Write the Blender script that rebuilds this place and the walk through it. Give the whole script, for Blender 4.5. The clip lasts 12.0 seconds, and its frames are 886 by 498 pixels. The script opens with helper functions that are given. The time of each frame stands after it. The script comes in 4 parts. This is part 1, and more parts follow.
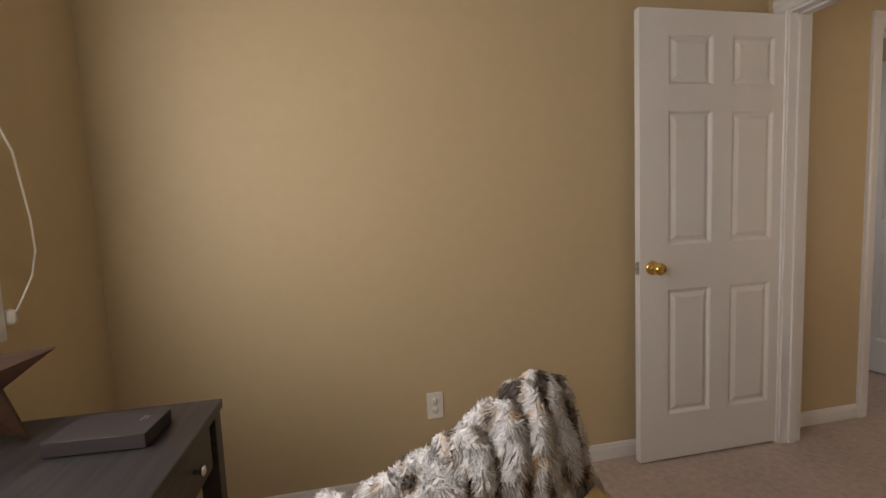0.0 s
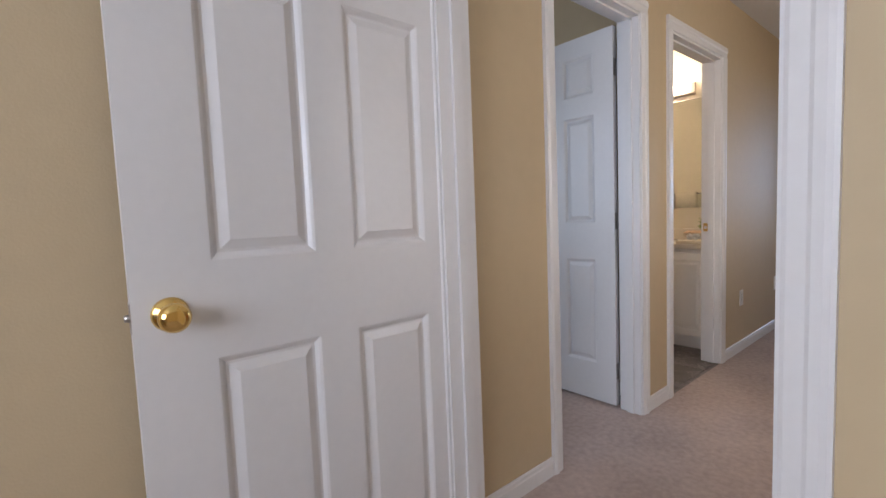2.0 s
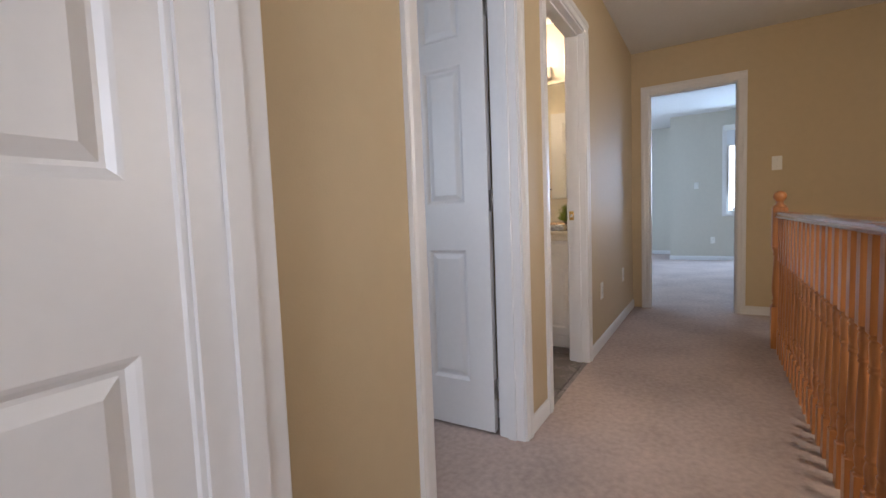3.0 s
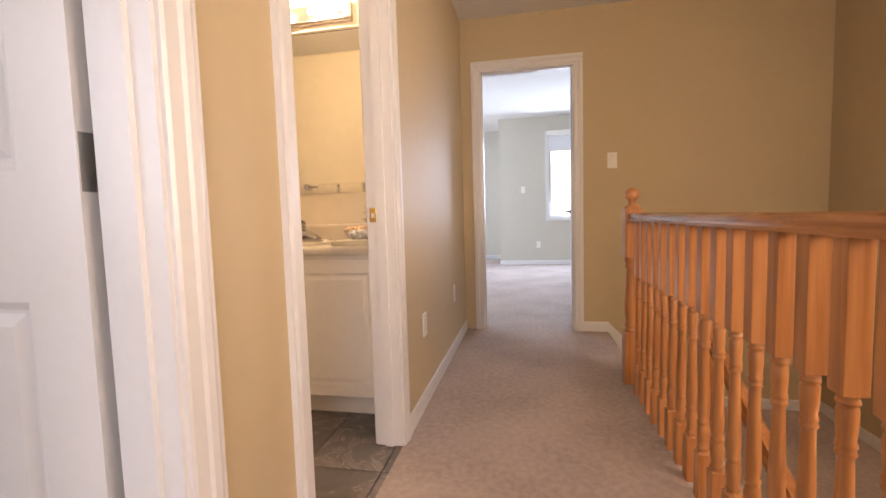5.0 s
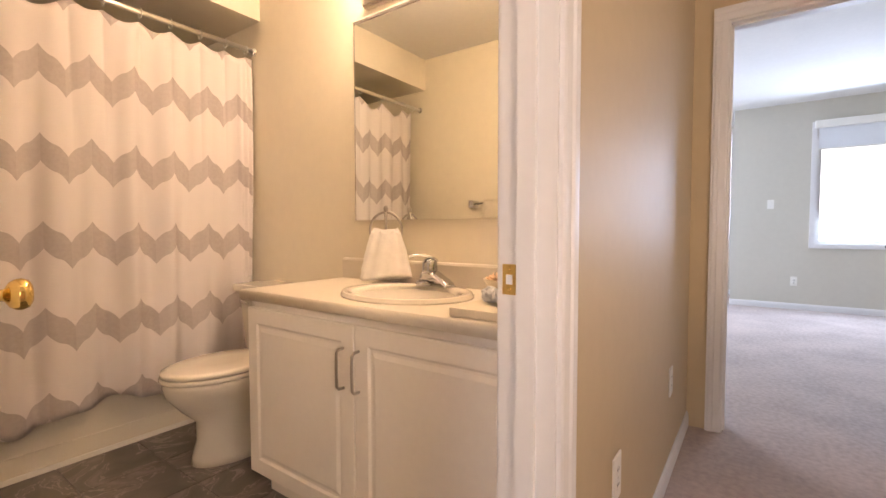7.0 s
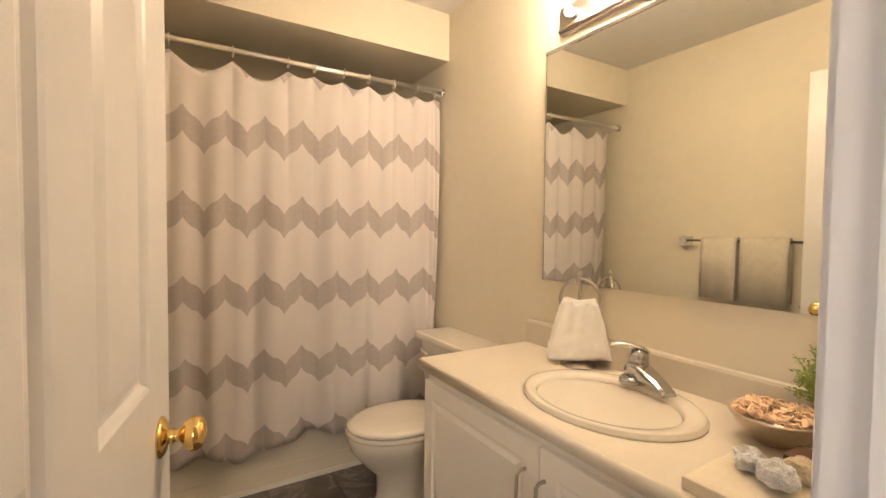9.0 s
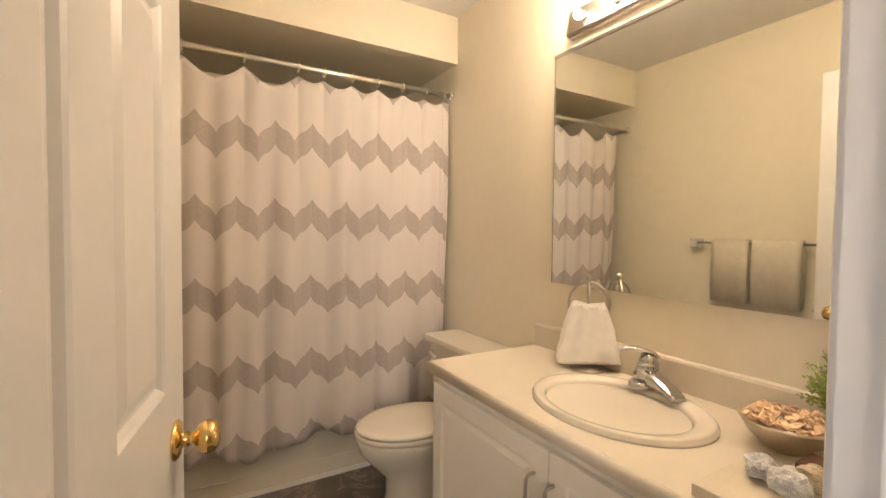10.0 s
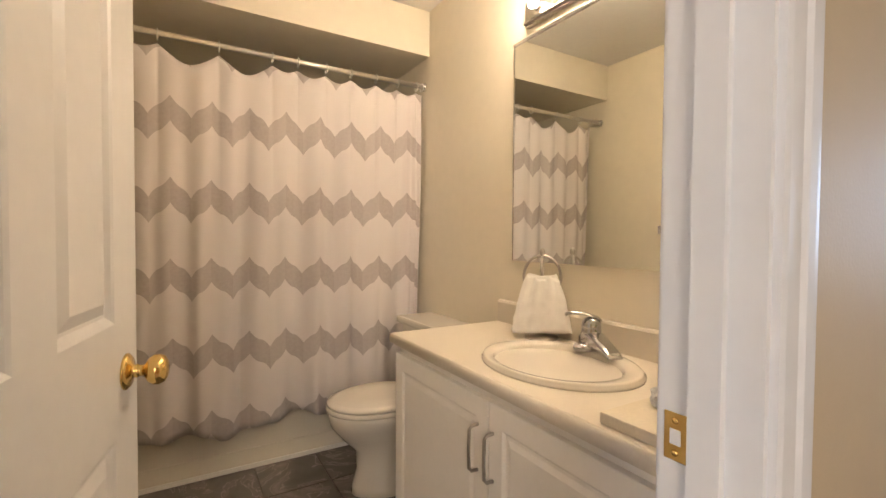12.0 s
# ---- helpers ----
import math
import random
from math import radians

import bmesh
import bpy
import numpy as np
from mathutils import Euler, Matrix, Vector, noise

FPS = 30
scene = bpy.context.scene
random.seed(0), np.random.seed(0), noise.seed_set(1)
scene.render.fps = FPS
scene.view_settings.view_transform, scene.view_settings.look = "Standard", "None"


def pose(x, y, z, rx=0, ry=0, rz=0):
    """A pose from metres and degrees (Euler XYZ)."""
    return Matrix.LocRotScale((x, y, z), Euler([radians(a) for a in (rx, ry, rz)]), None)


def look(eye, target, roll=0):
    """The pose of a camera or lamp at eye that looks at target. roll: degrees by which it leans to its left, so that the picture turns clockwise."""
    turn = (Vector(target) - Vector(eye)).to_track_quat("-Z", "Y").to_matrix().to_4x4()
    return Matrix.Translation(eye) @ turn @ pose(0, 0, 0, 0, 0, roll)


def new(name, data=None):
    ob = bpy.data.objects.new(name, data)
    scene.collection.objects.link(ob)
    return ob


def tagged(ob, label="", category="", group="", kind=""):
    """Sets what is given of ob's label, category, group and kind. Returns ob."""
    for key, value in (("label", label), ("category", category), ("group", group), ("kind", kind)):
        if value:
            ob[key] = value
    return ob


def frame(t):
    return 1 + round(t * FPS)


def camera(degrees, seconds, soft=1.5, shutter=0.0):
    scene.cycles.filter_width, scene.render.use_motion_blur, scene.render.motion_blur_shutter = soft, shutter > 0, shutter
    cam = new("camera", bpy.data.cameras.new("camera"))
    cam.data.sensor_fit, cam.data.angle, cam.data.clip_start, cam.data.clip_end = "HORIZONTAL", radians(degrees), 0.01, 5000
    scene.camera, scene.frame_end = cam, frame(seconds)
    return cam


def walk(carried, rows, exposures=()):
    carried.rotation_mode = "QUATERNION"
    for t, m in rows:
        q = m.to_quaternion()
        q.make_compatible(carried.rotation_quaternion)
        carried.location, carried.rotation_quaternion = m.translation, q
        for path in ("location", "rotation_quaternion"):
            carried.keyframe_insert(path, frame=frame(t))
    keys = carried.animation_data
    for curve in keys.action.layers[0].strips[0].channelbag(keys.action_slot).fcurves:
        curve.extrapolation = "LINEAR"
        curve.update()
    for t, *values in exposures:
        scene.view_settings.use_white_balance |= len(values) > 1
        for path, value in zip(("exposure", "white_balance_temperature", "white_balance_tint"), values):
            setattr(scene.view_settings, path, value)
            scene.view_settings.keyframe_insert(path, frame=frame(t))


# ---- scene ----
cam = camera(90.3, 12.0)
PATH = [
    (0, (-1.328, -1.823, 1.215), (-0.944, 0.131, 1.036), -2.5),
    (0.5, (-1.06, -1.672, 1.192), (-0.387, 0.203, 1.02), -2.7),
    (1, (-0.775, -1.494, 1.179), (0.145, 0.274, 1.012), -2.7),
    (1.5, (-0.454, -1.292, 1.13), (0.662, 0.36, 0.967), -2.6),
    (2, (-0.171, -1.084, 1.082), (1.101, 0.453, 0.934), -2.3),
    (2.5, (0.076, -0.847, 1.032), (1.55, 0.496, 0.881), -2.0),
    (3, (0.337, -0.668, 0.957), (2.038, 0.374, 0.813), -2.2),
    (3.5, (0.586, -0.544, 0.937), (2.449, 0.169, 0.785), -2.1),
    (3.7, (0.695, -0.514, 0.942), (2.599, 0.074, 0.775), -2.0),
    (5.3, (1.658, -0.511, 0.911), (3.616, -0.13, 0.762), -1.6),
    (5.5, (1.767, -0.475, 0.903), (3.723, -0.08, 0.766), -1.4),
    (6, (2.008, -0.429, 0.947), (3.923, 0.135, 0.823), -1.1),
    (6.5, (2.249, -0.359, 0.974), (4.067, 0.469, 0.874), -0.8),
    (7, (2.409, -0.279, 1.026), (4.037, 0.879, 0.939), -0.1),
    (7.5, (2.504, -0.179, 1.095), (3.904, 1.246, 1.009), 0.4),
    (9.5, (2.581, -0.064, 1.267), (3.595, 1.658, 1.196), 0.6),
    (10, (2.575, -0.07, 1.263), (3.581, 1.657, 1.193), 0.6),
    (10.5, (2.574, -0.087, 1.245), (3.57, 1.647, 1.178), 0.6),
    (11, (2.575, -0.114, 1.218), (3.566, 1.622, 1.154), 0.6),
    (11.5, (2.597, -0.15, 1.182), (3.579, 1.591, 1.124), 0.4),
    (12, (2.643, -0.207, 1.164), (3.667, 1.511, 1.112), 0.4),
]
EXPOSURES = [(0.0, -0.65, 7600, 18), (1.0, 0.16, 5950, 16), (2.5, 0.22, 5800, 16), (3.7, 0.58, 6500, 18), (5.5, 1.1, 7300, 27), (6.2, 1.1, 7200, 27), (7.0, 1.02, 6900, 26), (9.5, 0.8, 6200, 14), (12.0, 0.75, 6000, 14)]
walk(cam, [(t, look(eye, target, roll)) for t, eye, target, roll in PATH], EXPOSURES)

# ---- world and large lights ----
world = bpy.data.worlds.new("daylight")
scene.world = world
world.use_nodes = True
wn = world.node_tree
sky = wn.nodes.new("ShaderNodeTexSky")
sky.sky_type, sky.sun_disc = "NISHITA", False
sky.sun_elevation, sky.sun_rotation = radians(40), radians(120)
wn.links.new(sky.outputs["Color"], wn.nodes["Background"].inputs["Color"])
wn.nodes["Background"].inputs["Strength"].default_value = 0.1


def lamp(name, kind, energy, color, m, size=0.1, size_y=None):
    data = bpy.data.lights.new(name, kind)
    data.energy, data.color = energy, color
    if kind == "AREA":
        data.shape, data.size, data.size_y = "RECTANGLE", size, size_y or size
    elif kind == "POINT":
        data.shadow_soft_size = size
    ob = new(name, data)
    ob.matrix_world = m
    return ob


DAY = (0.5, 0.73, 1.0)
lamp("window_light_bedroom", "AREA", 36, (0.93, 0.96, 1.0), look((-2.2, -1.5, 1.5), (0, -1.2, 1.2)), 1.7, 1.2)
lamp("window_light_study", "AREA", 11, (0.78, 0.89, 1.0), look((0.05, 1.6, 1.5), (2, 0.9, 1.1)), 1.2, 1.2)
lamp("window_light_master", "AREA", 40, DAY, look((9.5, -1.25, 1.55), (5, -0.9, 0.6)), 0.8, 1.4)
lamp("window_light_master_side", "AREA", 50, DAY, look((8.4, 2.3, 1.5), (7.5, -2, 0.8)), 2.2, 1.4)
# Warm fill added for hall and stairwell; its window is invented, out of view
lamp("fill_light_stairs", "AREA", 20, (1.0, 0.82, 0.58), look((1.7, -2.5, 1.5), (3.6, -1.0, 1.25)), 1.1, 1.1)


# ---- materials ----
def material(name, color, rough=0.6, metal=0.0, var=0.06, scale=6.0, bump=0.0, bump_scale=120.0, coat=0.0, per_object=0.0, spec=0.5):
    m = bpy.data.materials.new(name)
    m.use_nodes = True
    nt = m.node_tree
    b = nt.nodes["Principled BSDF"]
    b.inputs["Roughness"].default_value, b.inputs["Metallic"].default_value = rough, metal
    b.inputs["Coat Weight"].default_value = coat
    b.inputs["Specular IOR Level"].default_value = spec
    tc = nt.nodes.new("ShaderNodeTexCoord")
    n1 = nt.nodes.new("ShaderNodeTexNoise")
    n1.inputs["Scale"].default_value, n1.inputs["Detail"].default_value = scale, 6
    n2 = nt.nodes.new("ShaderNodeTexNoise")
    n2.inputs["Scale"].default_value, n2.inputs["Detail"].default_value = scale * 14, 3
    nt.links.new(tc.outputs["Object"], n1.inputs["Vector"])
    nt.links.new(tc.outputs["Object"], n2.inputs["Vector"])
    add = nt.nodes.new("ShaderNodeMath")
    nt.links.new(n1.outputs["Fac"], add.inputs[0])
    nt.links.new(n2.outputs["Fac"], add.inputs[1])
    last = add.outputs[0]
    if per_object:
        info = nt.nodes.new("ShaderNodeObjectInfo")
        mul = nt.nodes.new("ShaderNodeMath")
        mul.operation = "MULTIPLY_ADD"
        mul.inputs[1].default_value = per_object
        nt.links.new(info.outputs["Random"], mul.inputs[0])
        nt.links.new(last, mul.inputs[2])
        last = mul.outputs[0]
    ramp = nt.nodes.new("ShaderNodeMapRange")
    ramp.inputs["From Min"].default_value, ramp.inputs["From Max"].default_value = 0.6, 1.4
    ramp.inputs["To Min"].default_value, ramp.inputs["To Max"].default_value = 1 - var, 1 + var
    nt.links.new(last, ramp.inputs["Value"])
    mix = nt.nodes.new("ShaderNodeVectorMath")
    mix.operation = "SCALE"
    mix.inputs[0].default_value = color
    nt.links.new(ramp.outputs[0], mix.inputs["Scale"])
    nt.links.new(mix.outputs[0], b.inputs["Base Color"])
    if bump:
        n3 = nt.nodes.new("ShaderNodeTexNoise")
        n3.inputs["Scale"].default_value, n3.inputs["Detail"].default_value = bump_scale, 4
        nt.links.new(tc.outputs["Object"], n3.inputs["Vector"])
        bp = nt.nodes.new("ShaderNodeBump")
        bp.inputs["Strength"].default_value, bp.inputs["Distance"].default_value = bump, 0.004
        nt.links.new(n3.outputs["Fac"], bp.inputs["Height"])
        nt.links.new(bp.outputs[0], b.inputs["Normal"])
    return m


def wood(name, color, dark, rough=0.3, axis=2, coat=0.3):
    m = bpy.data.materials.new(name)
    m.use_nodes = True
    nt = m.node_tree
    b = nt.nodes["Principled BSDF"]
    b.inputs["Roughness"].default_value, b.inputs["Coat Weight"].default_value = rough, coat
    tc = nt.nodes.new("ShaderNodeTexCoord")
    mp = nt.nodes.new("ShaderNodeMapping")
    sc = [28.0, 28.0, 28.0]
    sc[axis] = 1.6
    mp.inputs["Scale"].default_value = sc
    info = nt.nodes.new("ShaderNodeObjectInfo")
    off = nt.nodes.new("ShaderNodeVectorMath")
    off.operation = "ADD"
    nt.links.new(tc.outputs["Object"], off.inputs[0])
    nt.links.new(info.outputs["Random"], off.inputs[1])
    nt.links.new(off.outputs[0], mp.inputs["Vector"])
    n = nt.nodes.new("ShaderNodeTexNoise")
    n.inputs["Scale"].default_value, n.inputs["Detail"].default_value, n.inputs["Distortion"].default_value = 1.5, 8, 0.6
    nt.links.new(mp.outputs[0], n.inputs["Vector"])
    r = nt.nodes.new("ShaderNodeValToRGB")
    r.color_ramp.elements[0].position, r.color_ramp.elements[1].position = 0.32, 0.62
    r.color_ramp.elements[0].color, r.color_ramp.elements[1].color = (*dark, 1), (*color, 1)
    nt.links.new(n.outputs["Fac"], r.inputs["Fac"])
    nt.links.new(r.outputs[0], b.inputs["Base Color"])
    bp = nt.nodes.new("ShaderNodeBump")
    bp.inputs["Strength"].default_value, bp.inputs["Distance"].default_value = 0.15, 0.002
    nt.links.new(n.outputs["Fac"], bp.inputs["Height"])
    nt.links.new(bp.outputs[0], b.inputs["Normal"])
    return m


def emitter(name, color, strength):
    m = bpy.data.materials.new(name)
    m.use_nodes = True
    b = m.node_tree.nodes["Principled BSDF"]
    b.inputs["Base Color"].default_value = (1, 1, 1, 1)
    b.inputs["Emission Color"].default_value, b.inputs["Emission Strength"].default_value = (*color, 1), strength
    return m


def carpet_material():
    m = material("carpet_pile", (0.47, 0.385, 0.345), 0.95, var=0.22, scale=2.6, bump=0.45, bump_scale=260, spec=0.1)
    return m


def tile_material():
    m = bpy.data.materials.new("slate_tile")
    m.use_nodes = True
    nt = m.node_tree
    b = nt.nodes["Principled BSDF"]
    b.inputs["Roughness"].default_value = 0.38
    tc = nt.nodes.new("ShaderNodeTexCoord")
    info = nt.nodes.new("ShaderNodeObjectInfo")
    off = nt.nodes.new("ShaderNodeVectorMath")
    off.operation = "MULTIPLY_ADD"
    off.inputs[1].default_value = (7, 13, 5)
    nt.links.new(info.outputs["Random"], off.inputs[0])
    nt.links.new(tc.outputs["Object"], off.inputs[2])
    n = nt.nodes.new("ShaderNodeTexNoise")
    n.inputs["Scale"].default_value, n.inputs["Detail"].default_value, n.inputs["Distortion"].default_value = 5, 8, 1.6
    nt.links.new(off.outputs[0], n.inputs["Vector"])
    r = nt.nodes.new("ShaderNodeValToRGB")
    e = r.color_ramp.elements
    e[0].position, e[0].color = 0.3, (0.11, 0.095, 0.09, 1)
    e[1].position, e[1].color = 0.7, (0.25, 0.215, 0.2, 1)
    v = e.new(0.515)
    v.color = (0.15, 0.132, 0.123, 1)
    v = e.new(0.53)
    v.color = (0.33, 0.29, 0.26, 1)
    v = e.new(0.545)
    v.color = (0.15, 0.132, 0.123, 1)
    nt.links.new(n.outputs["Fac"], r.inputs["Fac"])
    nt.links.new(r.outputs[0], b.inputs["Base Color"])
    return m


def curtain_material():
    """White cotton with grey-brown ogee chevron bands; UV is in metres of cloth."""
    m = bpy.data.materials.new("chevron_cotton")
    m.use_nodes = True
    nt = m.node_tree
    b = nt.nodes["Principled BSDF"]
    b.inputs["Roughness"].default_value = 0.9
    b.inputs["Specular IOR Level"].default_value = 0.1
    uv = nt.nodes.new("ShaderNodeUVMap")
    sp = nt.nodes.new("ShaderNodeSeparateXYZ")
    nt.links.new(uv.outputs[0], sp.inputs[0])

    def op(kind, a, c=None, d=None):
        n = nt.nodes.new("ShaderNodeMath")
        n.operation = kind
        for k, v in enumerate((a, c, d)):
            if v is None:
                continue
            if isinstance(v, (int, float)):
                n.inputs[k].default_value = v
            else:
                nt.links.new(v, n.inputs[k])
        return n.outputs[0]

    u = op("PINGPONG", sp.outputs[0], 0.0965)
    u = op("DIVIDE", u, 0.0965)
    # steep at peak and valley, flat on the shoulder between
    t = op("SUBTRACT", op("MULTIPLY", u, 2.0), 1.0)
    bow = op("MULTIPLY", op("SIGN", t), op("POWER", op("ABSOLUTE", t), 1.7))
    wave = op("MULTIPLY", op("ADD", op("MULTIPLY", op("ADD", op("MULTIPLY", bow, 0.85), op("MULTIPLY", t, 0.15)), 0.5), 0.5), 0.09)
    f = op("FRACT", op("DIVIDE", op("ADD", sp.outputs[1], op("SUBTRACT", wave, 0.006)), 0.355))
    band = op("LESS_THAN", f, 0.315)
    # every other half-period is paler: slight fold shading painted into the band colour
    half = op("MODULO", op("FLOOR", op("DIVIDE", sp.outputs[0], 0.0965)), 2.0)
    band = op("MULTIPLY", band, op("SUBTRACT", 1.0, op("MULTIPLY", half, 0.16)))
    no = nt.nodes.new("ShaderNodeTexNoise")
    no.inputs["Scale"].default_value, no.inputs["Detail"].default_value = 60, 5
    nt.links.new(uv.outputs[0], no.inputs["Vector"])
    mx = nt.nodes.new("ShaderNodeMix")
    mx.data_type = "RGBA"
    mx.inputs[6].default_value, mx.inputs[7].default_value = (0.8, 0.745, 0.715, 1), (0.5, 0.445, 0.42, 1)
    nt.links.new(op("MULTIPLY", band, op("ADD", 0.7, op("MULTIPLY", no.outputs["Fac"], 0.45))), mx.inputs[0])
    nt.links.new(mx.outputs[2], b.inputs["Base Color"])
    bp = nt.nodes.new("ShaderNodeBump")
    n2 = nt.nodes.new("ShaderNodeTexNoise")
    n2.inputs["Scale"].default_value = 320
    nt.links.new(uv.outputs[0], n2.inputs["Vector"])
    bp.inputs["Strength"].default_value, bp.inputs["Distance"].default_value = 0.3, 0.002
    nt.links.new(n2.outputs["Fac"], bp.inputs["Height"])
    nt.links.new(bp.outputs[0], b.inputs["Normal"])
    tr = nt.nodes.new("ShaderNodeBsdfTranslucent")
    nt.links.new(mx.outputs[2], tr.inputs["Color"])
    ms = nt.nodes.new("ShaderNodeMixShader")
    ms.inputs[0].default_value = 0.2
    nt.links.new(b.outputs[0], ms.inputs[1])
    nt.links.new(tr.outputs[0], ms.inputs[2])
    nt.links.new(ms.outputs[0], nt.nodes["Material Output"].inputs["Surface"])
    return m


def fur_material():
    m = material("fur", (0.5, 0.45, 0.4), 0.9, var=0.1, spec=0.1)
    nt = m.node_tree
    b = nt.nodes["Principled BSDF"]
    at = nt.nodes.new("ShaderNodeAttribute")
    at.attribute_name = "tint"
    nt.links.new(at.outputs["Color"], b.inputs["Base Color"])
    return m


WALL = material("tan_wall_paint", (0.53, 0.42, 0.262), 0.55, var=0.035, scale=1.3, bump=0.12, bump_scale=170, spec=0.35)
MASTERWALL = material("pale_greige_paint", (0.56, 0.53, 0.45), 0.55, var=0.03, scale=1.3, bump=0.1, bump_scale=170, spec=0.35)
BATHWALL = material("cream_wall_paint", (0.75, 0.69, 0.56), 0.5, var=0.03, scale=1.3, bump=0.1, bump_scale=170, spec=0.35)
CEIL = material("ceiling_paint", (0.74, 0.72, 0.68), 0.9, var=0.03, scale=2, bump=0.5, bump_scale=140)
TRIM = material("white_semigloss_paint", (0.71, 0.7, 0.69), 0.32, var=0.025, scale=3, bump=0.03, bump_scale=60)
CARPET = carpet_material()
TILE = tile_material()
GROUT = material("grout", (0.2, 0.18, 0.16), 0.9, var=0.1, scale=20)
OAK = wood("honey_oak_upright", (0.5, 0.215, 0.075), (0.36, 0.135, 0.04))
OAKX = wood("honey_oak_lengthwise", (0.5, 0.215, 0.075), (0.36, 0.135, 0.04), 0.22, axis=0, coat=0.6)
BRASS = material("polished_brass", (0.83, 0.58, 0.2), 0.14, 1.0, var=0.05)
CHROME = material("chrome", (0.8, 0.8, 0.8), 0.08, 1.0, var=0.03)
SATIN = material("satin_steel", (0.86, 0.82, 0.76), 0.32, 1.0, var=0.04)
# Chrome with a darkened base colour, imitating reflections of the dark doorway
FAUCET = material("faucet_chrome_darkened", (0.52, 0.52, 0.53), 0.06, 1.0, var=0.02)
NICKEL = material("brushed_nickel", (0.5, 0.46, 0.41), 0.32, 1.0, var=0.06)
STEEL = material("hinge_steel", (0.5, 0.48, 0.45), 0.35, 1.0)
DARKMETAL = material("dark_bronze", (0.07, 0.055, 0.045), 0.35, 0.8)
PORCELAIN = material("porcelain", (0.74, 0.69, 0.6), 0.1, var=0.02, coat=0.5)
LAMINATE = material("cream_laminate", (0.68, 0.62, 0.52), 0.35, var=0.03, scale=8)
CABINET = material("white_thermofoil", (0.88, 0.84, 0.78), 0.4, var=0.02, scale=3)
TUB = material("almond_acrylic", (0.74, 0.69, 0.58), 0.2, var=0.02)
PLASTIC = material("white_plastic", (0.78, 0.76, 0.7), 0.4, var=0.02)
SLOT = material("dark_slot", (0.03, 0.03, 0.03), 0.7)
TERRY = material("white_terry", (0.95, 0.93, 0.9), 0.95, var=0.06, scale=30, bump=0.9, bump_scale=300, spec=0.1)
TAUPE = material("taupe_terry", (0.72, 0.66, 0.55), 0.95, var=0.08, scale=30, bump=0.9, bump_scale=300, spec=0.1)
CURTAIN = curtain_material()
DESK = wood("charcoal_stained_wood", (0.03, 0.027, 0.032), (0.009, 0.008, 0.01), 0.5, axis=1)
STARWOOD = wood("brown_rustic_wood", (0.065, 0.027, 0.012), (0.03, 0.013, 0.007), 0.75, axis=0, coat=0.0)
BOOK = material("grey_brown_cloth_cover", (0.032, 0.025, 0.027), 0.7, var=0.1, scale=20, bump=0.2, bump_scale=400)
BOOKMARK = material("grey_print", (0.2, 0.18, 0.17), 0.6)
TANFABRIC = material("tan_upholstery", (0.5, 0.34, 0.15), 0.85, var=0.12, scale=10, bump=0.5, bump_scale=250)
FUR = fur_material()
STONE = material("cut_stone_tray", (0.66, 0.59, 0.46), 0.6, var=0.08, scale=10)
QUARTZ = material("grey_blue_mineral", (0.56, 0.57, 0.58), 0.4, var=0.6, scale=40, bump=1.0, bump_scale=90)
QUARTZ_TAN = material("tan_mineral", (0.5, 0.43, 0.3), 0.45, var=0.4, scale=26, bump=0.8, bump_scale=90)
BOWL = material("aged_bronze_bowl", (0.6, 0.52, 0.42), 0.35, 0.9, var=0.12, scale=12)
CHIP = material("dried_petals", (0.72, 0.52, 0.34), 0.8, var=0.2, per_object=0.8)
LEAF = material("boxwood_leaf", (0.24, 0.3, 0.06), 0.6, var=0.3, scale=30)
POT = material("brown_pot", (0.1, 0.05, 0.035), 0.5, var=0.1)
SHADE = material("roller_shade_cloth", (0.7, 0.72, 0.74), 0.9, var=0.03)
DRAPE = material("grey_drape", (0.3, 0.27, 0.26), 0.9, var=0.08)
BULB = emitter("lit_globe_bulb", (1.0, 0.78, 0.5), 32)
OUTSIDE = emitter("bright_overcast_backdrop", (0.9, 0.95, 1.0), 1.9)
MIRROR = material("silvered_mirror", (0.88, 0.9, 0.87), 0.01, 1.0, var=0.0)
GLASS = bpy.data.materials.new("window_glass")
GLASS.use_nodes = True
g = GLASS.node_tree.nodes["Principled BSDF"]
g.inputs["Transmission Weight"].default_value, g.inputs["Roughness"].default_value, g.inputs["IOR"].default_value = 1.0, 0.0, 1.05


# ---- mesh helpers ----
def box(bm, x0, y0, z0, x1, y1, z1, bevel=0.0):
    r = bmesh.ops.create_cube(bm, size=1)
    for v in r["verts"]:
        v.co = Vector(((x0 + x1) / 2 + v.co.x * (x1 - x0), (y0 + y1) / 2 + v.co.y * (y1 - y0), (z0 + z1) / 2 + v.co.z * (z1 - z0)))
    if bevel:
        es = list({e for v in r["verts"] for e in v.link_edges})
        bmesh.ops.bevel(bm, geom=es, offset=bevel, segments=2, affect="EDGES", profile=0.6)
    return bm


def boxm(x0, y0, z0, x1, y1, z1, bevel=0.0):
    return box(bmesh.new(), x0, y0, z0, x1, y1, z1, bevel)


